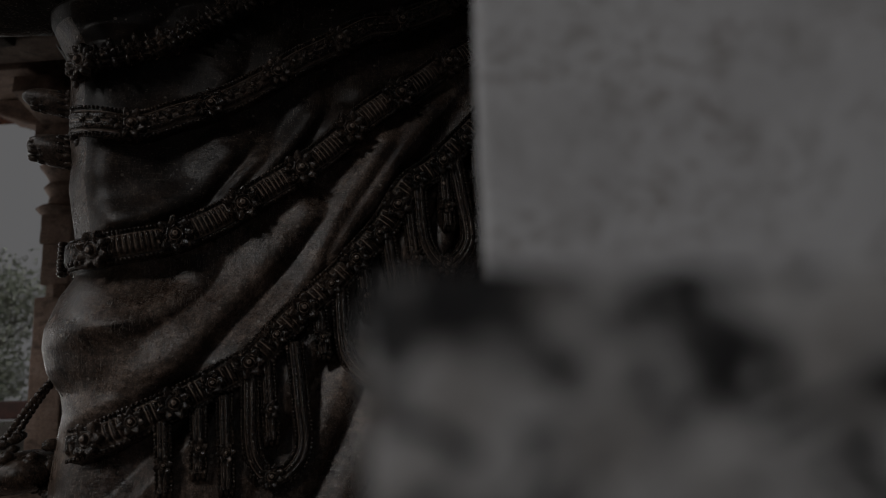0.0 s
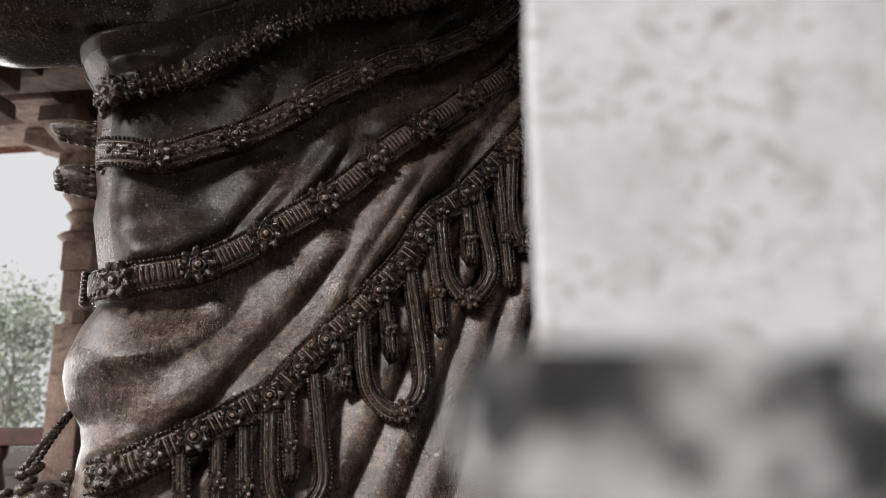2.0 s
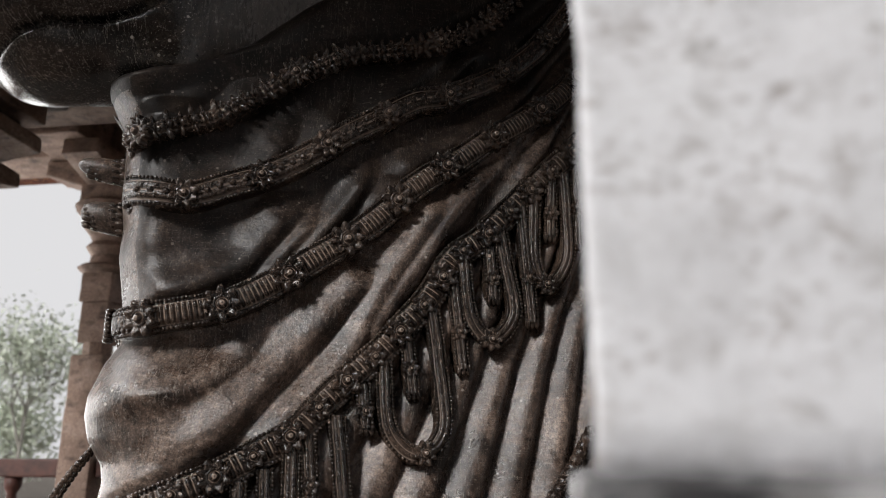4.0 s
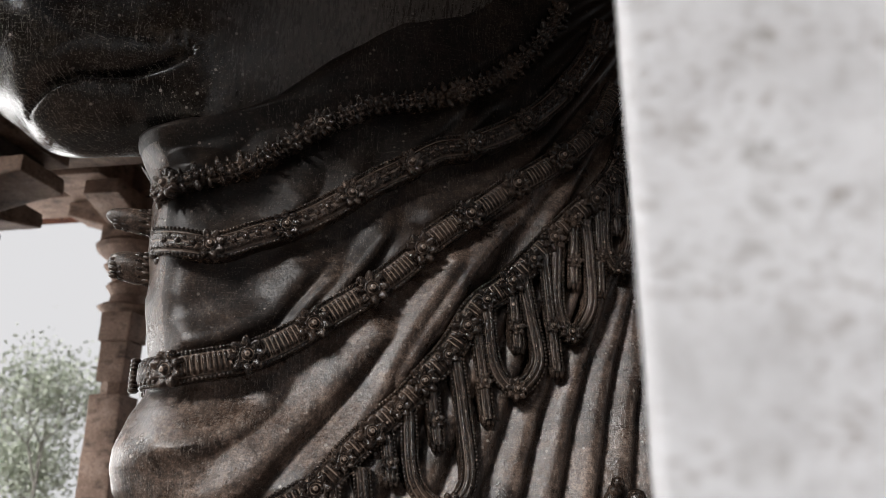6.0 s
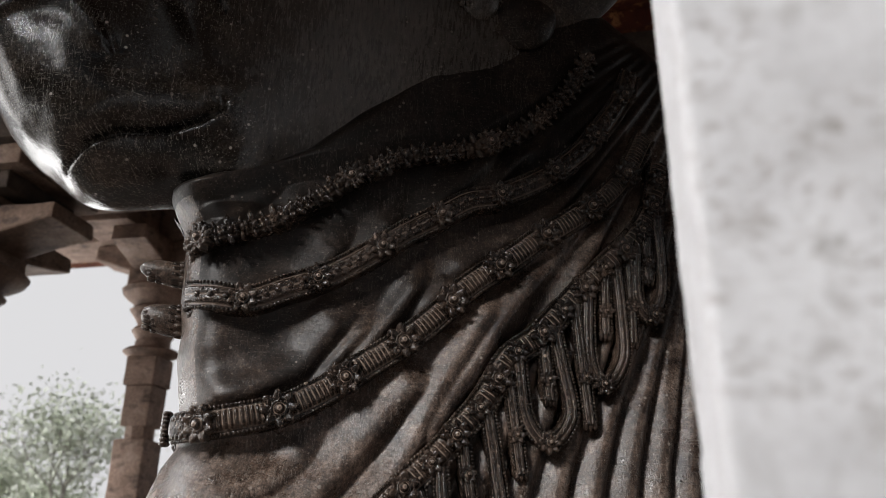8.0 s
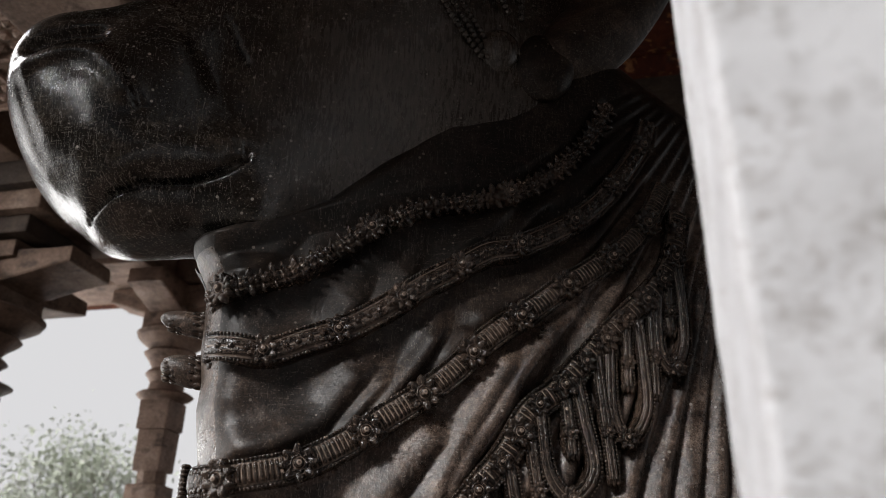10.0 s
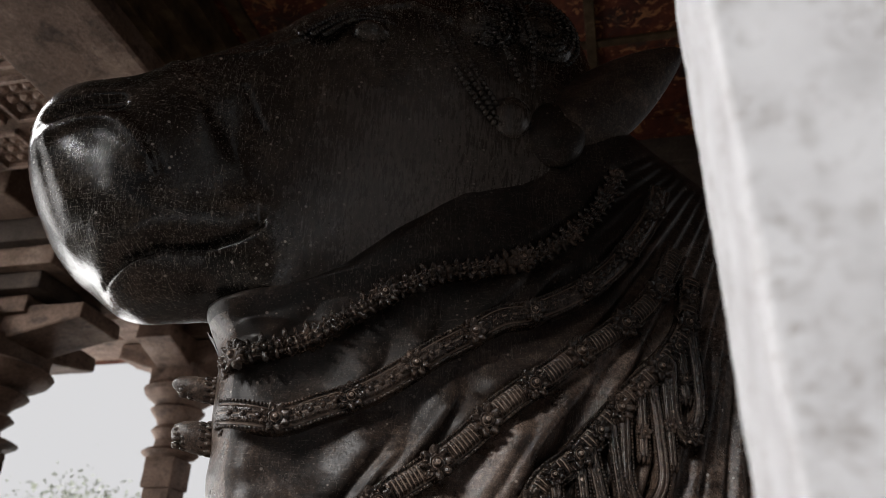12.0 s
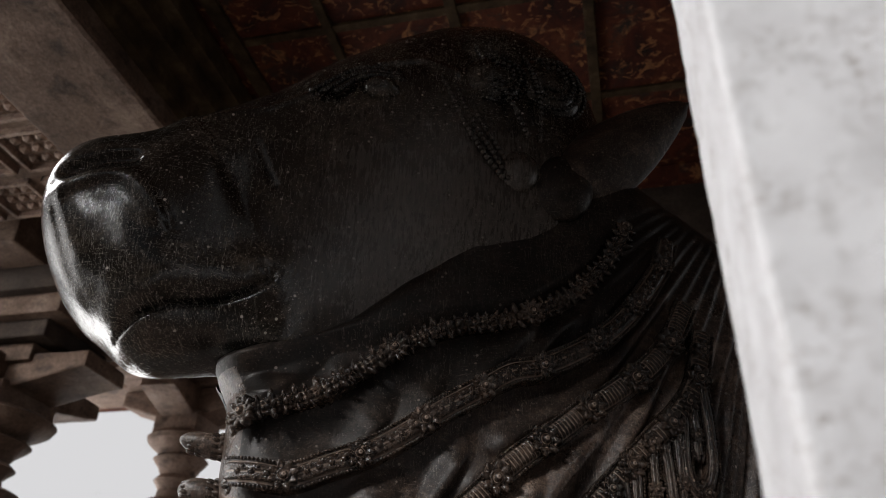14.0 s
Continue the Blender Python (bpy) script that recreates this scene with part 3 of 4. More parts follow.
def folds(s, z):
    """Soft folds of hide that fan out from the nape, steeper on their rear side."""
    d = np.zeros(np.shape(s))
    for line, high, wide in CRESTS_LOW + CRESTS_MIDDLE + CRESTS_HIGH:
        q = spline(line, 12)
        q = np.concatenate([q[:1] + 2.2 * (q[:1] - q[1:2]), q, q[-1:] + 2.2 * (q[-1:] - q[-2:-1])])
        dist, side = seg_dist(s, z, q.tolist())
        off = dist * side + 0.2 * wide
        end = np.minimum(np.hypot(s - q[0, 0], z - q[0, 1]), np.hypot(s - q[-1, 0], z - q[-1, 1]))
        fade = np.clip(end / 0.13, 0, 1) ** 1.3
        d = np.maximum(d, 0.92 * high * fade * np.exp(-(off / np.where(off > 0, 1.15 * wide, 0.66 * wide)) ** 2))
    ang = np.degrees(np.arctan2(3.05 - z, 1.75 - s)) + 2.0 * smooth_noise(s, z, 2.6, 3)
    wave = 1 - np.sin(math.pi * ((ang / 3.6) % 1.0) ** 1.7) ** 0.9
    wave2 = 1 - np.sin(math.pi * ((ang / 3.0 + 0.3) % 1.0) ** 1.5) ** 0.7
    low = np.clip((1.75 - z) / 0.3, 0, 1) * np.clip((s - 0.88) / 0.2, 0, 1)
    rear = np.clip((s - 0.92 - 0.25 * np.clip(z - 1.9, 0, 1)) / 0.15, 0, 1) * (1 - low)
    below = np.clip((1.2 + (s - .5) * 1.05 - z) / .06, 0, 1)
    d = (d - 0.036) * (1 - low) * (1 - rear) * (1 - below) - 0.036 * wave2 * np.maximum(low, below * np.clip((s - .3) / .3, 0, 1)) - 0.030 * wave * rear
    top = np.interp(s, [-.05, .15, .35, .55, .78, 1.02, 1.16, 1.5], [1.98, 2.06, 2.12, 2.18, 2.25, 2.43, 2.65, 2.85])
    d = d * np.clip(1 - (z - top) / 0.08, 0.10, 1)
    d = d * np.clip((np.hypot(1.75 - s, 3.05 - z) - 0.45) / 0.6, 0.05, 1)
    d = d + 0.006 * smooth_noise(s, z, 9.0, 8) + 0.0025 * smooth_noise(s, z, 30.0, 9)
    # the swelling of the brisket
    d = d + 0.03 * np.exp(-((z - 1.17) / 0.09) ** 2) * np.exp(-((s - 0.12) / 0.22) ** 2)
    d = d - 0.02 * np.exp(-((z - 1.03) / 0.05) ** 2) * np.exp(-((s - 0.1) / 0.2) ** 2)
    d = d - 0.02 * np.exp(-((z - 1.33) / 0.05) ** 2) * np.exp(-((s - 0.1) / 0.25) ** 2)
    return d


def neck_surface(s, z):
    w = neck_half(s, z)
    return w + folds(s, z) * np.clip(w / 0.14, 0, 1)


def seg_dist(s, z, line):
    """Distance of points from a broken line, and on which side of it (above > 0)."""
    best, side = np.full(np.shape(s), 9.0), np.zeros(np.shape(s))
    for (a, b), (c, d) in zip(line, line[1:]):
        lx, lz = c - a, d - b
        t = np.clip(((s - a) * lx + (z - b) * lz) / (lx * lx + lz * lz), 0, 1)
        dist = np.hypot(s - a - t * lx, z - b - t * lz)
        cr = lx * (z - b) - lz * (s - a)
        side = np.where(dist < best, np.sign(cr), side)
        best = np.minimum(best, dist)
    return best, side


def spline(pts, n):
    """A smooth curve through a few points, evenly spaced."""
    p = np.asarray(pts, float)
    p = np.concatenate([[2 * p[0] - p[1]], p, [2 * p[-1] - p[-2]]])
    out = []
    for i in range(1, len(p) - 2):
        t = np.linspace(0, 1, 24, endpoint=False)[:, None]
        a, b, c, d = p[i - 1], p[i], p[i + 1], p[i + 2]
        out.append(0.5 * ((2 * b) + (c - a) * t + (2 * a - 5 * b + 4 * c - d) * t ** 2 + (-a + 3 * b - 3 * c + d) * t ** 3))
    out = np.concatenate(out + [p[-2:-1]])
    l = np.concatenate([[0], np.cumsum(np.linalg.norm(np.diff(out, axis=0), axis=1))])
    q = np.linspace(0, l[-1], n)
    return np.stack([np.interp(q, l, out[:, i]) for i in range(out.shape[1])], 1)


bull = Shells()
BODY, HEAD, GARLAND, UPPER, MIDDLE = 0, 1, 2, 3, 4

G1 = [(-.032, 1.86), (.007, 1.875), (.151, 1.923), (.238, 1.989), (.337, 2.062), (.439, 2.127), (.552, 2.188), (.673, 2.218), (.781, 2.252), (.914, 2.329), (1.017, 2.426), (1.107, 2.548), (1.158, 2.647)]
G2 = [(-.02, 1.723), (.031, 1.712), (.13, 1.706), (.226, 1.745), (.335, 1.792), (.431, 1.854), (.54, 1.935), (.637, 1.997), (.732, 2.06), (.829, 2.089), (.978, 2.171), (1.099, 2.273), (1.19, 2.387), (1.267, 2.508), (1.301, 2.604)]
G3 = [(-.023, 1.389), (.027, 1.381), (.153, 1.4), (.256, 1.43), (.36, 1.488), (.452, 1.554), (.547, 1.62), (.634, 1.694), (.707, 1.772), (.783, 1.834), (.869, 1.895), (.96, 1.968), (1.044, 2.024), (1.172, 2.125), (1.258, 2.227), (1.331, 2.363)]
G4 = [(.024, .909), (.087, .93), (.184, .975), (.268, 1.014), (.355, 1.063), (.43, 1.108), (.501, 1.187), (.579, 1.262), (.646, 1.324), (.704, 1.391), (.777, 1.478), (.843, 1.588), (.927, 1.654), (1.025, 1.757), (1.108, 1.845), (1.194, 1.928), (1.26, 1.993), (1.329, 2.098), (1.375, 2.266)]

# neck and chest
zs = np.linspace(0.22, 3.08, 440)
near_th = np.linspace(0, math.pi, 330)
sf, sb = np.interp(zs, FRONT_Z, FRONT_S), np.interp(zs, BACK_Z, BACK_S)
sf = np.convolve(np.pad(sf, 3, "edge"), np.ones(7) / 7, "valid")
S = sf[:, None] + (sb - sf)[:, None] * (1 - np.cos(near_th))[None, :] / 2
Z = np.repeat(zs[:, None], S.shape[1], 1)
Wn = neck_surface(S, Z)
first_face = len(bull.m)
bull.grid(np.stack([S, Wn, Z], -1), BODY)
# darker stone copies above two of the garlands stand in for shade on the hide
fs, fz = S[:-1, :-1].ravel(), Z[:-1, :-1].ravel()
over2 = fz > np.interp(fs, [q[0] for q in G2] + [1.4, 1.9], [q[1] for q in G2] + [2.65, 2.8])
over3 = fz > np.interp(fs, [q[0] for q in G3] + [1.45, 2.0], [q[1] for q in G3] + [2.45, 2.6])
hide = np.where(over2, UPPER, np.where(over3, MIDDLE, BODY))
# the front strip keeps the paler stone in place of a lit rim
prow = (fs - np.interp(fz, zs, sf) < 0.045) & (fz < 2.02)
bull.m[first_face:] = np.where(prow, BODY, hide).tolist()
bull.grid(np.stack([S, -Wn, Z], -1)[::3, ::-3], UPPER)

# head: rings from the muzzle to the poll
RINGS = np.array([
    (-.702, 2.52, -.700, 2.48, .010), (-.706, 2.57, -.690, 2.42, .125), (-.697, 2.64, -.662, 2.345, .190), (-.662, 2.725, -.605, 2.25, .228),
    (-.600, 2.78, -.535, 2.175, .250), (-.520, 2.812, -.462, 2.125, .262), (-.440, 2.845, -.385, 2.064, .278), (-.344, 2.922, -.30, 2.044, .284),
    (-.187, 3.046, -.19, 2.066, .272), (-.038, 3.176, -.10, 2.09, .262), (.06, 3.289, .05, 2.085, .268), (.181, 3.40, .25, 2.06, .285),
    (.36, 3.54, .48, 2.085, .305), (.60, 3.67, .72, 2.13, .325), (.86, 3.69, .95, 2.25, .325), (1.06, 3.54, 1.10, 2.50, .27), (1.2, 3.15, 1.22, 2.75, .17), (1.26, 2.98, 1.26, 2.94, .01)])
R = spline(RINGS, 300)
th = np.linspace(0, math.pi, 200)
ct, st = np.cos(th), np.sin(th)
e = (0.80 - 0.64 * np.exp(-((R[:, 2] - 0.05) / 0.21) ** 2))[:, None] + 0 * ct[None]
e = np.where(ct[None] < 0, e, 0.80)
cc, ss = np.sign(ct)[None] * np.abs(ct)[None] ** np.where(ct[None] < 0, 0.9, 0.80), np.abs(st)[None] ** e
mid_s, mid_z = (R[:, 0] + R[:, 2]) / 2, (R[:, 1] + R[:, 3]) / 2
hs, hz = (R[:, 0] - R[:, 2]) / 2, (R[:, 1] - R[:, 3]) / 2
S = mid_s[:, None] + hs[:, None] * cc
Z = mid_z[:, None] + hz[:, None] * cc
Wh = np.clip(R[:, 4], 0, 1)[:, None] * ss
MOUTH = [(-.47, 2.125), (-.40, 2.085), (-.342, 2.13), (-.261, 2.172), (-.142, 2.196), (-.052, 2.236), (.0, 2.275)]
dist, side = seg_dist(S, Z, MOUTH)
Wh = Wh - 0.022 * np.exp(-(dist / 0.009) ** 2) * np.clip(Wh / 0.05, 0, 1)
Wh = Wh + (0.022 * (side < 0) - 0.018 * (side < 0) * np.exp(-dist / 0.012)) * np.exp(-(dist / 0.06) ** 2) * np.clip(Wh / 0.1, 0, 1)
Wh = Wh + 0.012 * (side > 0) * np.exp(-((dist - 0.05) / 0.05) ** 2) * np.clip(Wh / 0.1, 0, 1)
# lips and the swelling of the muzzle end behind a hollow
dist, side = seg_dist(S, Z, [(-.36, 2.115), (-.26, 2.172), (-.14, 2.20), (-.03, 2.235), (.005, 2.27), (.005, 2.34), (-.04, 2.44), (-.12, 2.56), (-.22, 2.70)])
pad = np.where(side > 0, 1 - np.exp(-(dist / 0.045) ** 2), 0.0) * np.exp(-(dist / 0.30) ** 2)
corner = np.exp(-np.clip((Z - 2.25) / 0.08, 0, 9) ** 2)
Wh = Wh + (0.034 * pad * (0.4 + 0.6 * corner) - 0.010 * np.exp(-(dist / 0.05) ** 2) * np.clip((S + .35) / .15, 0, 1) * corner) * np.clip(Wh / 0.1, 0, 1)
# the swollen nose pad, the hollow behind it and the groove down its front
soft = np.clip(Wh / 0.1, 0, 1)
Wh = Wh + 0.026 * np.exp(-((S + .45) / .15) ** 2 - ((Z - 2.40) / .17) ** 2) * soft
Wh = Wh - 0.022 * np.exp(-((S + .10) / .09) ** 2 - ((Z - 2.58) / .22) ** 2) * soft
dist, side = seg_dist(S, Z, [(-.66, 2.50), (-.645, 2.44), (-.604, 2.347), (-.541, 2.226), (-.46, 2.112)])
Wh = Wh - 0.006 * np.exp(-(dist / 0.014) ** 2) * np.clip(Wh / 0.08, 0, 1)
# nostril: a deep hollow over a rounded rim
dist, side = seg_dist(S, Z, [(-.62, 2.55), (-.575, 2.575), (-.52, 2.605), (-.46, 2.61)])
Wh = Wh - 0.034 * np.exp(-(dist / 0.032) ** 2) * np.clip(Wh / 0.08, 0, 1)
dist, side = seg_dist(S, Z, spline([(-.64, 2.47), (-.585, 2.505), (-.52, 2.53), (-.45, 2.525), (-.39, 2.475), (-.34, 2.41)], 14).tolist())
Wh = Wh + 0.018 * np.exp(-(dist / 0.034) ** 2) * soft
dist, side = seg_dist(S, Z, [(-.345, 2.46), (-.318, 2.41), (-.295, 2.37)])
Wh = Wh - 0.008 * np.exp(-(dist / 0.010) ** 2) * soft
# halter slit and the ridges under the brow
dist, side = seg_dist(S, Z, [(-.105, 2.77), (-.085, 2.72), (-.058, 2.66), (-.024, 2.60)])
Wh = Wh - 0.016 * np.exp(-(dist / 0.006) ** 2) * np.clip(Wh / 0.1, 0, 1)
dist, side = seg_dist(S, Z, [(-.35, 2.83), (-.1, 2.93), (.1, 3.07), (.26, 3.22), (.42, 3.27), (.55, 3.2)])
Wh = Wh + 0.012 * np.exp(-(dist / 0.018) ** 2) * np.clip(Wh / 0.1, 0, 1)
# jaw bone line
dist, side = seg_dist(S, Z, [(.93, 2.62), (.918, 2.53), (.87, 2.396), (.789, 2.272), (.66, 2.213)])
Wh = Wh - 0.014 * np.exp(-(dist / 0.014) ** 2) * np.clip(Wh / 0.1, 0, 1)
Wh = Wh + 0.006 * smooth_noise(S, Z, 7.0, 21) * np.clip(Wh / 0.1, 0, 1)
bull.grid(np.stack([S, Wh, Z], -1), HEAD)
bull.grid(np.stack([S, -Wh, Z], -1)[::2, ::-2], HEAD)


def ball(rings=4, seg=7):
    v = [(0, 0, 1)]
    for i in range(1, rings):
        a = math.pi * i / rings
        v += [(math.sin(a) * math.cos(2 * math.pi * j / seg), math.sin(a) * math.sin(2 * math.pi * j / seg), math.cos(a)) for j in range(seg)]
    v.append((0, 0, -1))
    f = [(0, 1 + j, 1 + (j + 1) % seg) for j in range(seg)]
    for i in range(rings - 2):
        o = 1 + i * seg
        f += [(o + j, o + seg + j, o + seg + (j + 1) % seg, o + (j + 1) % seg) for j in range(seg)]
    last, o = len(v) - 1, 1 + (rings - 2) * seg
    f += [(last, o + (j + 1) % seg, o + j) for j in range(seg)]
    return np.array(v), f


BALL, BALL_F = ball()
BIG, BIG_F = ball(16, 24)


def lump(centre, axes, mat, big=False, mirror=True):
    """An ellipsoid with the given three half axes (rows)."""
    b, f = (BIG, BIG_F) if big else (BALL, BALL_F)
    v = b @ np.asarray(axes, float) + np.asarray(centre, float)
    bull.add(v, f, mat)
    if mirror:
        bull.add(v * (1, -1, 1), [g[::-1] for g in f], mat)


# eyes
for c0, r0 in (((.277, .262, 3.077), (.072, .062, .046)),):
    lump(c0, np.diag(r0), HEAD, True)
for k0 in range(3):
    dz = 0.045 + 0.026 * k0
    q = spline([(.12 - .04 * k0, 3.03), (.20 - .01 * k0, 3.07 + dz), (.29, 3.10 + dz), (.37, 3.085 + dz), (.44 + .03 * k0, 3.02)], 40)
    for a0, b0 in q:
        lump((a0, .275 - .01 * k0, b0), np.diag((.014, .012, .011)), HEAD)

# ears
def ear():
    u = np.linspace(0, 1, 40)[:, None]
    v = np.linspace(0, 2 * math.pi, 40, endpoint=False)[None]
    base, tip = np.array((.93, .30, 2.77)), np.array((1.385, .43, 3.14))
    ax = tip - base
    up = np.array((-.55, .12, .83))
    out = np.cross(ax / np.linalg.norm(ax), up)
    if out[1] < 0:
        out = -out
    half = 0.128 * np.sin(math.pi * np.clip(u, 0, 1) ** 0.75) ** 0.8 + 0.012
    half = half * np.where(u > 0.97, 0.5, 1)
    b = np.cos(v) * half
    thick = 0.022 * np.sin(v) - 4.0 * b ** 2
    p = base + ax * u[..., None] + up * b[..., None] + out * (thick + 0.03)[..., None]
    # the near ear takes the lighter copy, light put into its colour
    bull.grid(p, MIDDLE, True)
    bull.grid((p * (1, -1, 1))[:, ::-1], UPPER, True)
    lump((.92, .31, 2.76), [(.10, .02, -.06), (-.01, .05, .0), (.05, .01, .12)], UPPER, True)
    lump((.77, .315, 2.79), [(.07, 0, -.02), (0, .05, 0), (.02, 0, .085)], HEAD, True)


ear()

# horns and the carved head-dress
lump((.74, .17, 3.36), [(.23, 0, .06), (0, .15, 0), (-.05, 0, .21)], HEAD, True)


def strand(line, step, r, mat, lift=0.0, half=None):
    q = spline(line, 400)
    length = np.linalg.norm(np.diff(q, axis=0), axis=1).sum()
    q = spline(line, max(4, int(length / step)))
    for p0 in q:
        lump(p0, np.diag((r, r, r)), mat)


for c0, r0 in (((.70, .27, 3.20), .13), ((.90, .27, 3.22), .15)):
    lump(c0, [(r0, 0, .03), (0, .09, 0), (-.03, 0, r0 * 1.05)], HEAD, True)
    for k0 in range(4):
        f0 = 1.0 - .22 * k0
        q = [(c0[0] + r0 * f0 * math.cos(a0), c0[1] + .085 * math.sqrt(max(0.05, 1 - f0 * f0)) + .012, c0[2] + r0 * 1.05 * f0 * math.sin(a0)) for a0 in np.linspace(-2.2, 2.0, 9)]
        strand(q, .019, .0095, HEAD)
for off in (0.0, .035, .07):
    strand([(.455 + off, .25, 3.30), (.506 + off, .30, 3.139), (.561 + off, .32, 2.98), (.634 + off, .335, 2.834), (.70 + .6 * off, .335, 2.745)], .021, .0115, HEAD)
strand([(.62, .30, 3.36), (.68, .345, 3.18), (.74, .36, 3.05), (.79, .355, 2.93)], .022, .012, HEAD)
strand([(.80, .28, 3.42), (.82, .36, 3.22), (.84, .365, 3.06), (.84, .35, 2.92)], .022, .012, HEAD)
for i0 in range(44):
    u0 = i0 / 43
    s0 = -.12 + .62 * u0
    z0 = np.interp(s0, [-.187, -.038, .06, .181, .36, .6], [3.046, 3.176, 3.289, 3.40, 3.54, 3.67])
    lump((s0, 0.0, z0 + .012), np.diag((.012, .02, .012 + .016 * u0 * (i0 % 3 == 0))), HEAD, mirror=False)
    lump((s0 + .02, .06, z0 - .012), np.diag((.011, .011, .011)), HEAD)


# garlands that lie on the neck
def frames_on(line, n, lift):
    """Points, tangents, normals and side ways of a curve on the near side of the neck."""
    q = spline(line, n)
    s, z = q[:, 0], q[:, 1]
    s = np.maximum(s, np.interp(z, FRONT_Z, FRONT_S) + 0.004)
    w = neck_half(s, z)
    d = 0.004
    ws = (neck_half(s + d, z) - neck_half(np.maximum(s - d, np.interp(z, FRONT_Z, FRONT_S) + 1e-4), z)) / (2 * d)
    wz = (neck_half(s, z + d) - neck_half(s, z - d)) / (2 * d)
    nn = np.stack([-ws, np.ones_like(ws), -np.clip(wz, -.6, .6)], 1)
    nn /= np.linalg.norm(nn, axis=1)[:, None]
    kern = np.ones(9) / 9
    nn = np.stack([np.convolve(np.pad(nn[:, i], 4, "edge"), kern, "valid") for i in range(3)], 1)
    nn /= np.linalg.norm(nn, axis=1)[:, None]
    p = np.stack([s, w, z], 1) + nn * lift
    tt = np.gradient(p, axis=0)
    tt /= np.linalg.norm(tt, axis=1)[:, None]
    bb = np.cross(tt, nn)
    bb /= np.linalg.norm(bb, axis=1)[:, None]
    length = np.concatenate([[0], np.cumsum(np.linalg.norm(np.diff(p, axis=0), axis=1))])
    return p, tt, nn, bb, length


def both_sides(pts, mat):
    bull.grid(pts, mat)
    bull.grid((pts * (1, -1, 1))[:, ::-1], mat)


def at_length(fr, l):
    p, tt, nn, bb, ln = fr
    pick = lambda a: np.array([np.interp(l, ln, a[:, i]) for i in range(3)])
    return pick(p), pick(tt), pick(nn), pick(bb)


def band(line, half, height, ribs=0.0, beads=0.0, bead_r=0.006, wav=0.0, double=False, lift=-0.004):
    fr = frames_on(line, max(60, int(760 * len(line) / 14)), lift)
    p, tt, nn, bb, ln = fr
    across = np.linspace(-1, 1, 17)
    prof = height * (1 - np.abs(across) ** 4)
    prof[0] = prof[-1] = -0.03
    prof = prof - 0.45 * height * np.exp(-((np.abs(across) - 0.62) / 0.10) ** 2)
    prof[8] -= 0.25 * height if not ribs else 0.0
    h = np.repeat(prof[None], len(p), 0)
    if ribs:
        wave = np.abs(np.sin(ln * math.pi / ribs))[:, None]
        h = h + 0.35 * height * (wave - 0.6) * (np.abs(across) < 0.6)[None]
    if wav:
        h = h * (1 + 0.3 * np.sin(ln * 2 * math.pi / wav))[:, None]
    pts = p[:, None] + nn[:, None] * h[..., None] + bb[:, None] * (across[None] * half)[..., None]
    both_sides(pts, GARLAND)
    if beads:
        for l0 in np.arange(0, ln[-1], beads):
            c0, t0, n0, b0 = at_length(fr, l0)
            for sgn in (-1, 1):
                lump(c0 + n0 * height * 0.62 + b0 * sgn * half * 0.84, np.diag((bead_r,) * 3), GARLAND)
                if double:
                    lump(c0 + n0 * height * 0.5 + b0 * sgn * half * 0.28, np.diag((bead_r * .8,) * 3), GARLAND)
    return fr


def rosette(fr, l, r, lift, petals=8):
    """A flower with a ringed boss and notched, hollow petals."""
    c0, t0, n0, b0 = at_length(fr, l)
    rr = np.array([0.0, .10, .19, .26, .30, .34, .40, .46, .56, .70, .84, .95, 1.0, 1.0])[:, None]
    th0 = np.linspace(0, 2 * math.pi, petals * 6, endpoint=False)[None]
    petal = np.abs(np.cos(th0 * petals / 2 + l * 11))
    reach = np.where(rr > .5, 0.64 + 0.36 * petal ** 1.3, 1.0)
    h = np.interp(rr, [0, .10, .19, .26, .30, .34, .40, .46, .56, .84, .95, 1.0], [.42, .40, .34, .20, .06, .18, .20, .06, .12, .20, .16, .06]) + 0 * th0
    h = h + np.where(rr > .45, 0.24 * (petal ** 0.6 - 0.75), 0.0)
    h[-1] = -0.35
    x0, y0 = rr * reach * np.cos(th0) * r, rr * reach * np.sin(th0) * r
    p = c0 + n0 * lift + t0 * x0[..., None] + b0 * y0[..., None] + n0 * (h * r)[..., None]
    bull.grid(p, GARLAND, True)
    bull.grid((p * (1, -1, 1))[:, ::-1], GARLAND, True)


# the topmost is a rope of leaves
rope_rnd = random.Random(9)
fr = band(G1, 0.026, 0.024, wav=0.028)
for i0, l0 in enumerate(np.arange(0.03, fr[4][-1], 0.033)):
    c0, t0, n0, b0 = at_length(fr, l0)
    for sgn in (-1, 0, 1):
        d0 = n0 * (1 - .5 * abs(sgn)) + b0 * sgn * .9 + t0 * rope_rnd.uniform(-.1, .5)
        f0 = rope_rnd.uniform(.65, 1.25)
        lump(c0 + n0 * .010 + b0 * sgn * .019, [d0 * .025 * f0, t0 * .009 * f0, np.cross(d0, t0) * .014], GARLAND)
for l0 in (.06, .52, .97):
    rosette(fr, l0, 0.046, 0.024, 10)
# the second, a jewelled band
fr = band(G2, 0.040, 0.022, beads=0.0098, bead_r=0.0052)
for i0, l0 in enumerate(np.arange(0.05, fr[4][-1], 0.034)):
    c0, t0, n0, b0 = at_length(fr, l0)
    lump(c0 + n0 * .02, [t0 * .010, n0 * .009, b0 * .009], GARLAND)
    for sgn in (-1, 1):
        lump(c0 + n0 * .018 + b0 * sgn * .014 + t0 * .015, [t0 * .007, n0 * .007, b0 * .005], GARLAND)
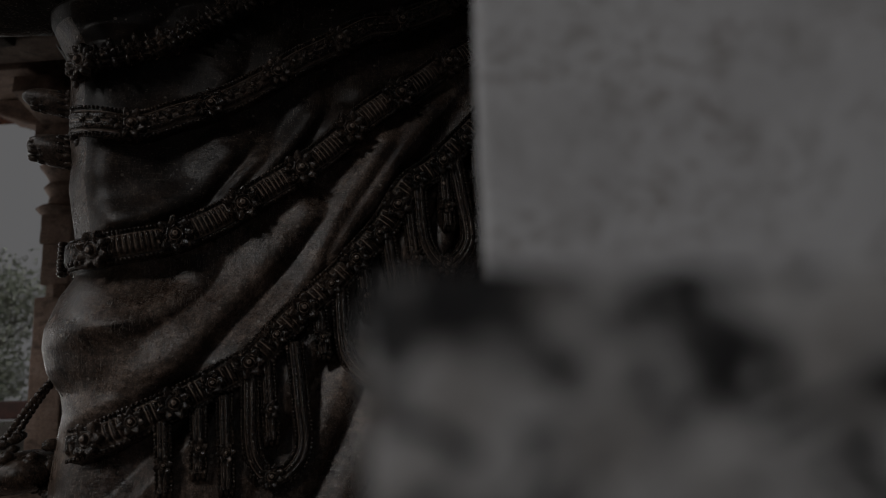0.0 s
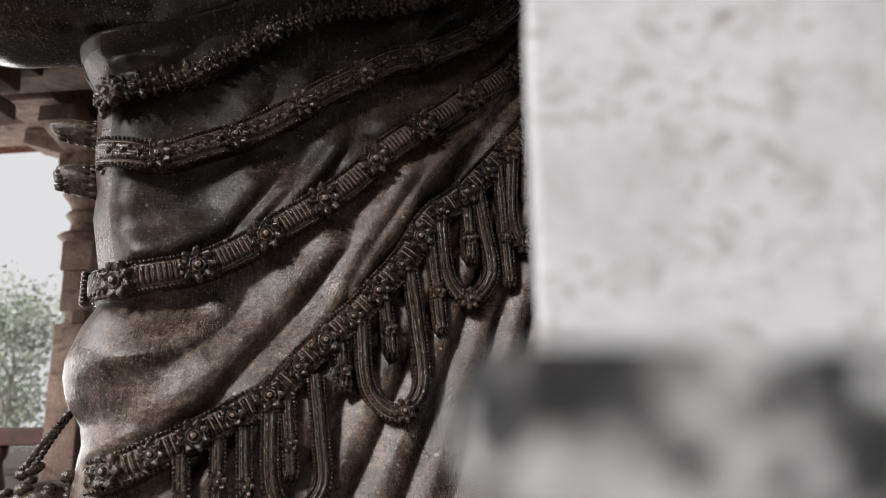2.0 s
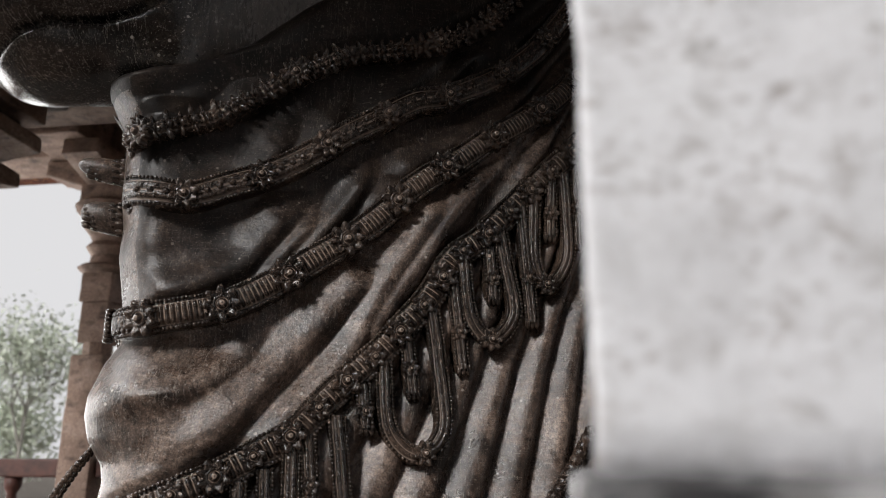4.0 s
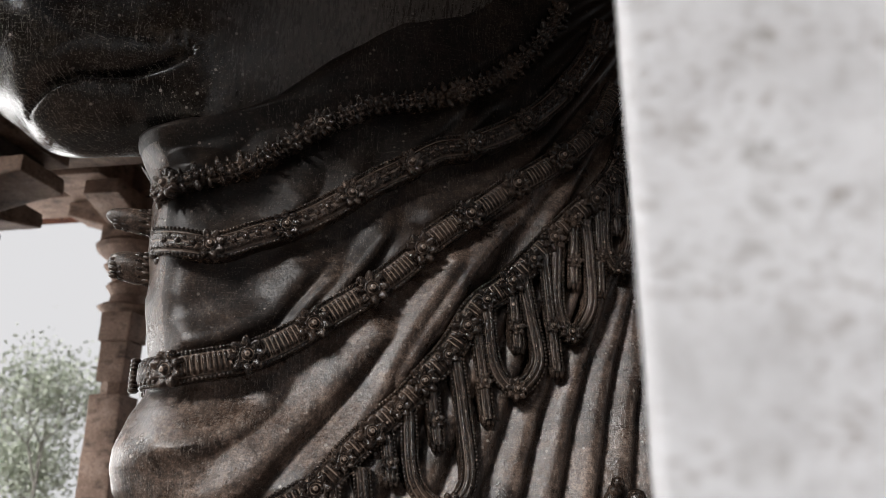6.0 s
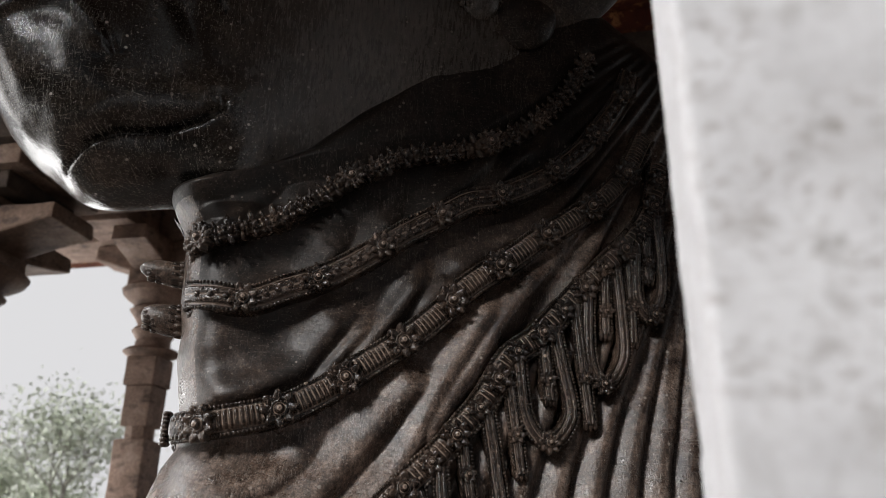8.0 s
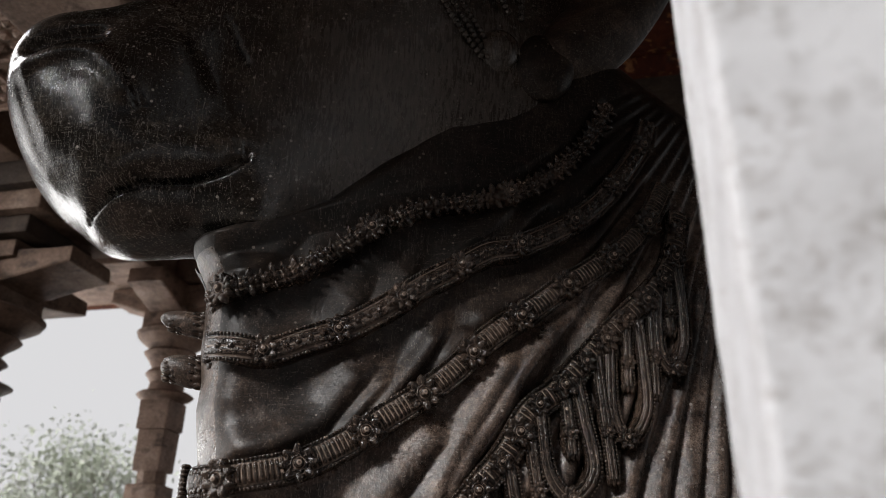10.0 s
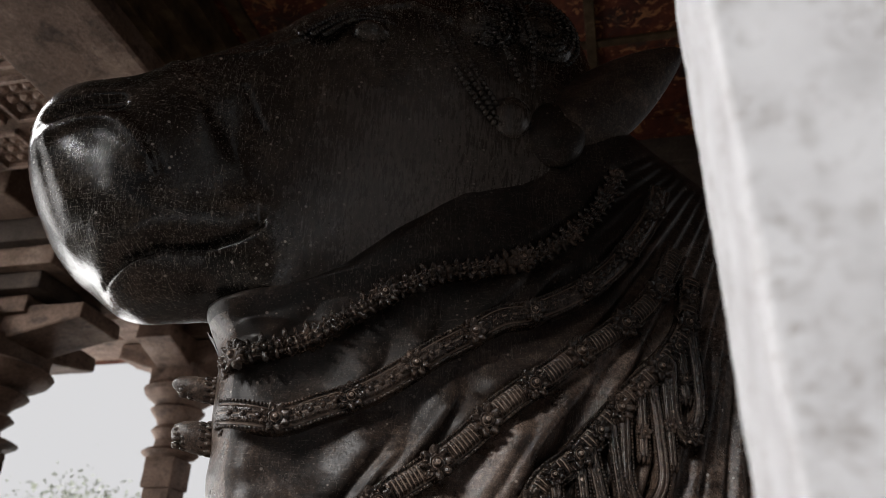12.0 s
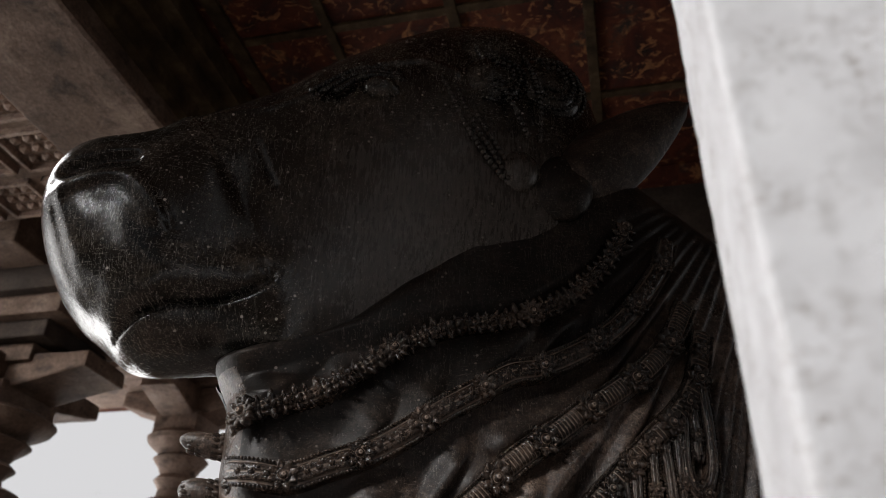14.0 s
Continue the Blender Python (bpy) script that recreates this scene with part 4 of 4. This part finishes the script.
for l0 in np.arange(.16, fr[4][-1], .205):
    rosette(fr, l0, 0.042, 0.024)
# the third, ribbed
fr = band(G3, 0.042, 0.026, ribs=0.0125, beads=0.0098, bead_r=0.0050)
for l0 in np.arange(.16, fr[4][-1], .185):
    rosette(fr, l0, 0.050, 0.028)
for l0 in np.arange(.03, .13, .022):
    c0, t0, n0, b0 = at_length(fr, l0)
    for sgn in (-.5, 0, .5):
        lump(c0 + n0 * .024 + b0 * sgn * .045, [t0 * .009, n0 * .006, b0 * .009], GARLAND)
# the lowest, from which loops and straps hang
fr = band(G4, 0.043, 0.026, ribs=0.016, beads=0.0108, bead_r=0.0055, double=True)
for i0, l0 in enumerate(np.arange(.06, fr[4][-1], .098)):
    rosette(fr, l0, 0.034 if i0 % 2 else 0.044, 0.028, 6 + i0 % 3)

LOOPS = [
    [(.65, 1.29), (.665, 1.12), (.74, 1.055), (.81, 1.12), (.80, 1.30), (.78, 1.44)],
    [(.87, 1.60), (.89, 1.43), (.955, 1.365), (1.02, 1.44), (1.0, 1.58), (.98, 1.69)],
    [(1.09, 1.80), (1.085, 1.60), (1.13, 1.53), (1.19, 1.61), (1.195, 1.75), (1.19, 1.88)],
    [(1.26, 1.97), (1.25, 1.80), (1.29, 1.745), (1.335, 1.82), (1.345, 1.95), (1.34, 2.09)],
    [(.42, 1.08), (.43, .88), (.49, .82), (.55, .88), (.545, 1.0), (.53, 1.15)]]
STRAPS = [[(.71, 1.38), (.73, 1.21)], [(.595, 1.23), (.605, 1.12)], [(.84, 1.55), (.87, 1.28)], [(.95, 1.63), (.96, 1.48)], [(1.05, 1.76), (1.075, 1.42)],
          [(1.15, 1.86), (1.14, 1.68)], [(1.235, 1.96), (1.225, 1.66)], [(1.30, 2.02), (1.295, 1.86)], [(.46, 1.10), (.475, .91)], [(.36, 1.02), (.37, .80)], [(.30, .99), (.305, .84)], [(.22, .96), (.23, .80)]]
for line in LOOPS:
    lf = band(line, 0.024, 0.026, beads=0.0098, bead_r=0.0048, lift=0.0)
    rosette(lf, lf[4][-1] * .42, 0.034, 0.024)
for i0, (a0, b0) in enumerate(STRAPS):
    mid = ((a0[0] + b0[0]) / 2, (a0[1] + b0[1]) / 2)
    lf = band([a0, mid, b0], 0.021, 0.024, beads=0.0098, bead_r=0.0046, lift=0.0)
    rosette(lf, lf[4][-1] * .62, 0.025, 0.022, 6)
    c0, t0, n0, b1 = at_length(lf, lf[4][-1])
    for sgn in (-1, 0, 1):
        lump(c0 + b1 * sgn * .013 + n0 * .008, [t0 * .022, n0 * .012, b1 * .008], GARLAND)

# the knobs where the garlands meet at the front
for zc, sc, ln0, r0 in ((1.84, -.085, .092, .036), (1.70, -.08, .075, .045)):
    # paler body stone in the core stands in for light from the left
    lump((sc, 0, zc), [(ln0, 0, -.012), (0, r0, 0), (0, 0, r0)], BODY, True, False)
    for i0 in range(5):
        for a in range(12):
            an = 2 * math.pi * (a + .5 * i0) / 12
            rr = r0 * (1.0 - .09 * i0)
            lump((sc + .032 - .022 * i0, rr * math.cos(an), zc + rr * math.sin(an)), [(.014, 0, -.003), (0, .006, 0), (.002, 0, .006)], GARLAND if i0 % 2 else BODY, False, False)
    for a in range(9):
        an = 2 * math.pi * a / 9
        lump((.004 + .030 * math.cos(an), .15 + .010 * math.sin(an), zc + .015 + .034 * math.sin(an)), [(.017, 0, 0), (0, .03, 0), (0, 0, .016)], GARLAND)
    lump((.004, .165, zc + .015), np.diag((.018, .028, .018)), GARLAND)
for a in range(8):
    lump((-.045, 0, 1.355 + .0115 * a), np.diag((.016, .034, .008)), GARLAND, False, False)

# the end of a chain that hangs in front of the chest
strand([(-.05, -.03, 1.07), (-.09, -.06, 1.01), (-.13, -.09, .94)], .014, .010, GARLAND)
rnd = random.Random(4)
for i0 in range(46):
    a0, b0, r0 = rnd.uniform(-.19, -.02), rnd.uniform(.80, .935), rnd.uniform(.012, .024)
    lump((a0, rnd.uniform(-.10, .07), b0 - .25 * abs(a0 + .12)), [(r0, 0, .4 * r0), (0, r0, 0), (-.4 * r0, 0, .7 * r0)], GARLAND, False, False)
lump((-.10, -.02, .84), [(.09, 0, .01), (0, .11, 0), (0, 0, .055)], GARLAND, True, False)

# withers, barrel, haunches and folded legs
def barrel():
    u = np.linspace(0, 1, 60)
    s = 1.2 + 2.7 * u
    top = np.interp(s, [1.2, 1.6, 2.0, 2.5, 3.2, 3.7, 3.9], [2.3, 2.62, 2.66, 2.3, 2.2, 1.9, 1.2])
    bot = np.interp(s, [1.2, 1.6, 3.4, 3.9], [.9, .3, .3, 1.1])
    wid = np.interp(s, [1.2, 1.6, 2.4, 3.3, 3.7, 3.9], [.12, .30, .72, .74, .45, .02])
    a = np.linspace(0, 2 * math.pi, 72, endpoint=False)
    cz, cw = np.sign(np.cos(a)) * np.abs(np.cos(a)) ** .8, np.sign(np.sin(a)) * np.abs(np.sin(a)) ** .8
    p = np.stack([np.repeat(s[:, None], 72, 1), wid[:, None] * cw[None], ((top + bot) / 2)[:, None] + ((top - bot) / 2)[:, None] * cz[None]], -1)
    bull.grid(p, BODY, True)


barrel()
lump((3.1, .62, .75), np.diag((.55, .24, .50)), BODY, True)
lump((2.6, .72, .36), [(.45, .05, 0), (0, .13, 0), (0, 0, .12)], BODY, True)
lump((.75, .36, .42), [(.60, .0, .0), (0, .15, 0), (0, 0, .18)], BODY, True)
lump((.10, .34, .33), [(.18, 0, 0), (0, .12, 0), (0, 0, .11)], BODY, True)
strand([(1.06, .36, .90), (1.14, .37, 1.0), (1.22, .37, 1.12)], .02, .02, GARLAND)
strand([(1.10, .37, .86), (1.19, .375, .97), (1.27, .375, 1.08)], .03, .03, GARLAND)

V = np.concatenate(bull.v)
world_v = np.array(ORIGIN)[None] + V[:, :1] * ALONG + V[:, 1:2] * ACROSS + V[:, 2:] * np.array([0, 0, 1.0])
me = bpy.data.meshes.new("bull_statue")
me.from_pydata((world_v - np.array(ORIGIN)).tolist(), [], bull.f)
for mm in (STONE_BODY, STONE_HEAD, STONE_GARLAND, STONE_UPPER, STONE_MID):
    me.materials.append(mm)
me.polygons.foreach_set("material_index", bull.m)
me.polygons.foreach_set("use_smooth", [True] * len(me.polygons))
me.update()
statue = tagged(new("bull_statue", me), "dark polished granite statue of a garlanded seated bull", "statue")
statue.location = ORIGIN

# the plinth on which it lies
mid = np.array(ORIGIN) + 1.7 * ALONG
bm = box(-2.4, -1.1, 0.0, 2.4, 1.1, 0.25, 0.03)
roughen(bm, 3, 0.008, 3)
pl = tagged(part("plinth", bm, GRANITE), "low granite plinth under the bull statue", "plinth")
pl.location, pl.rotation_euler = mid, (0, 0, TURN)
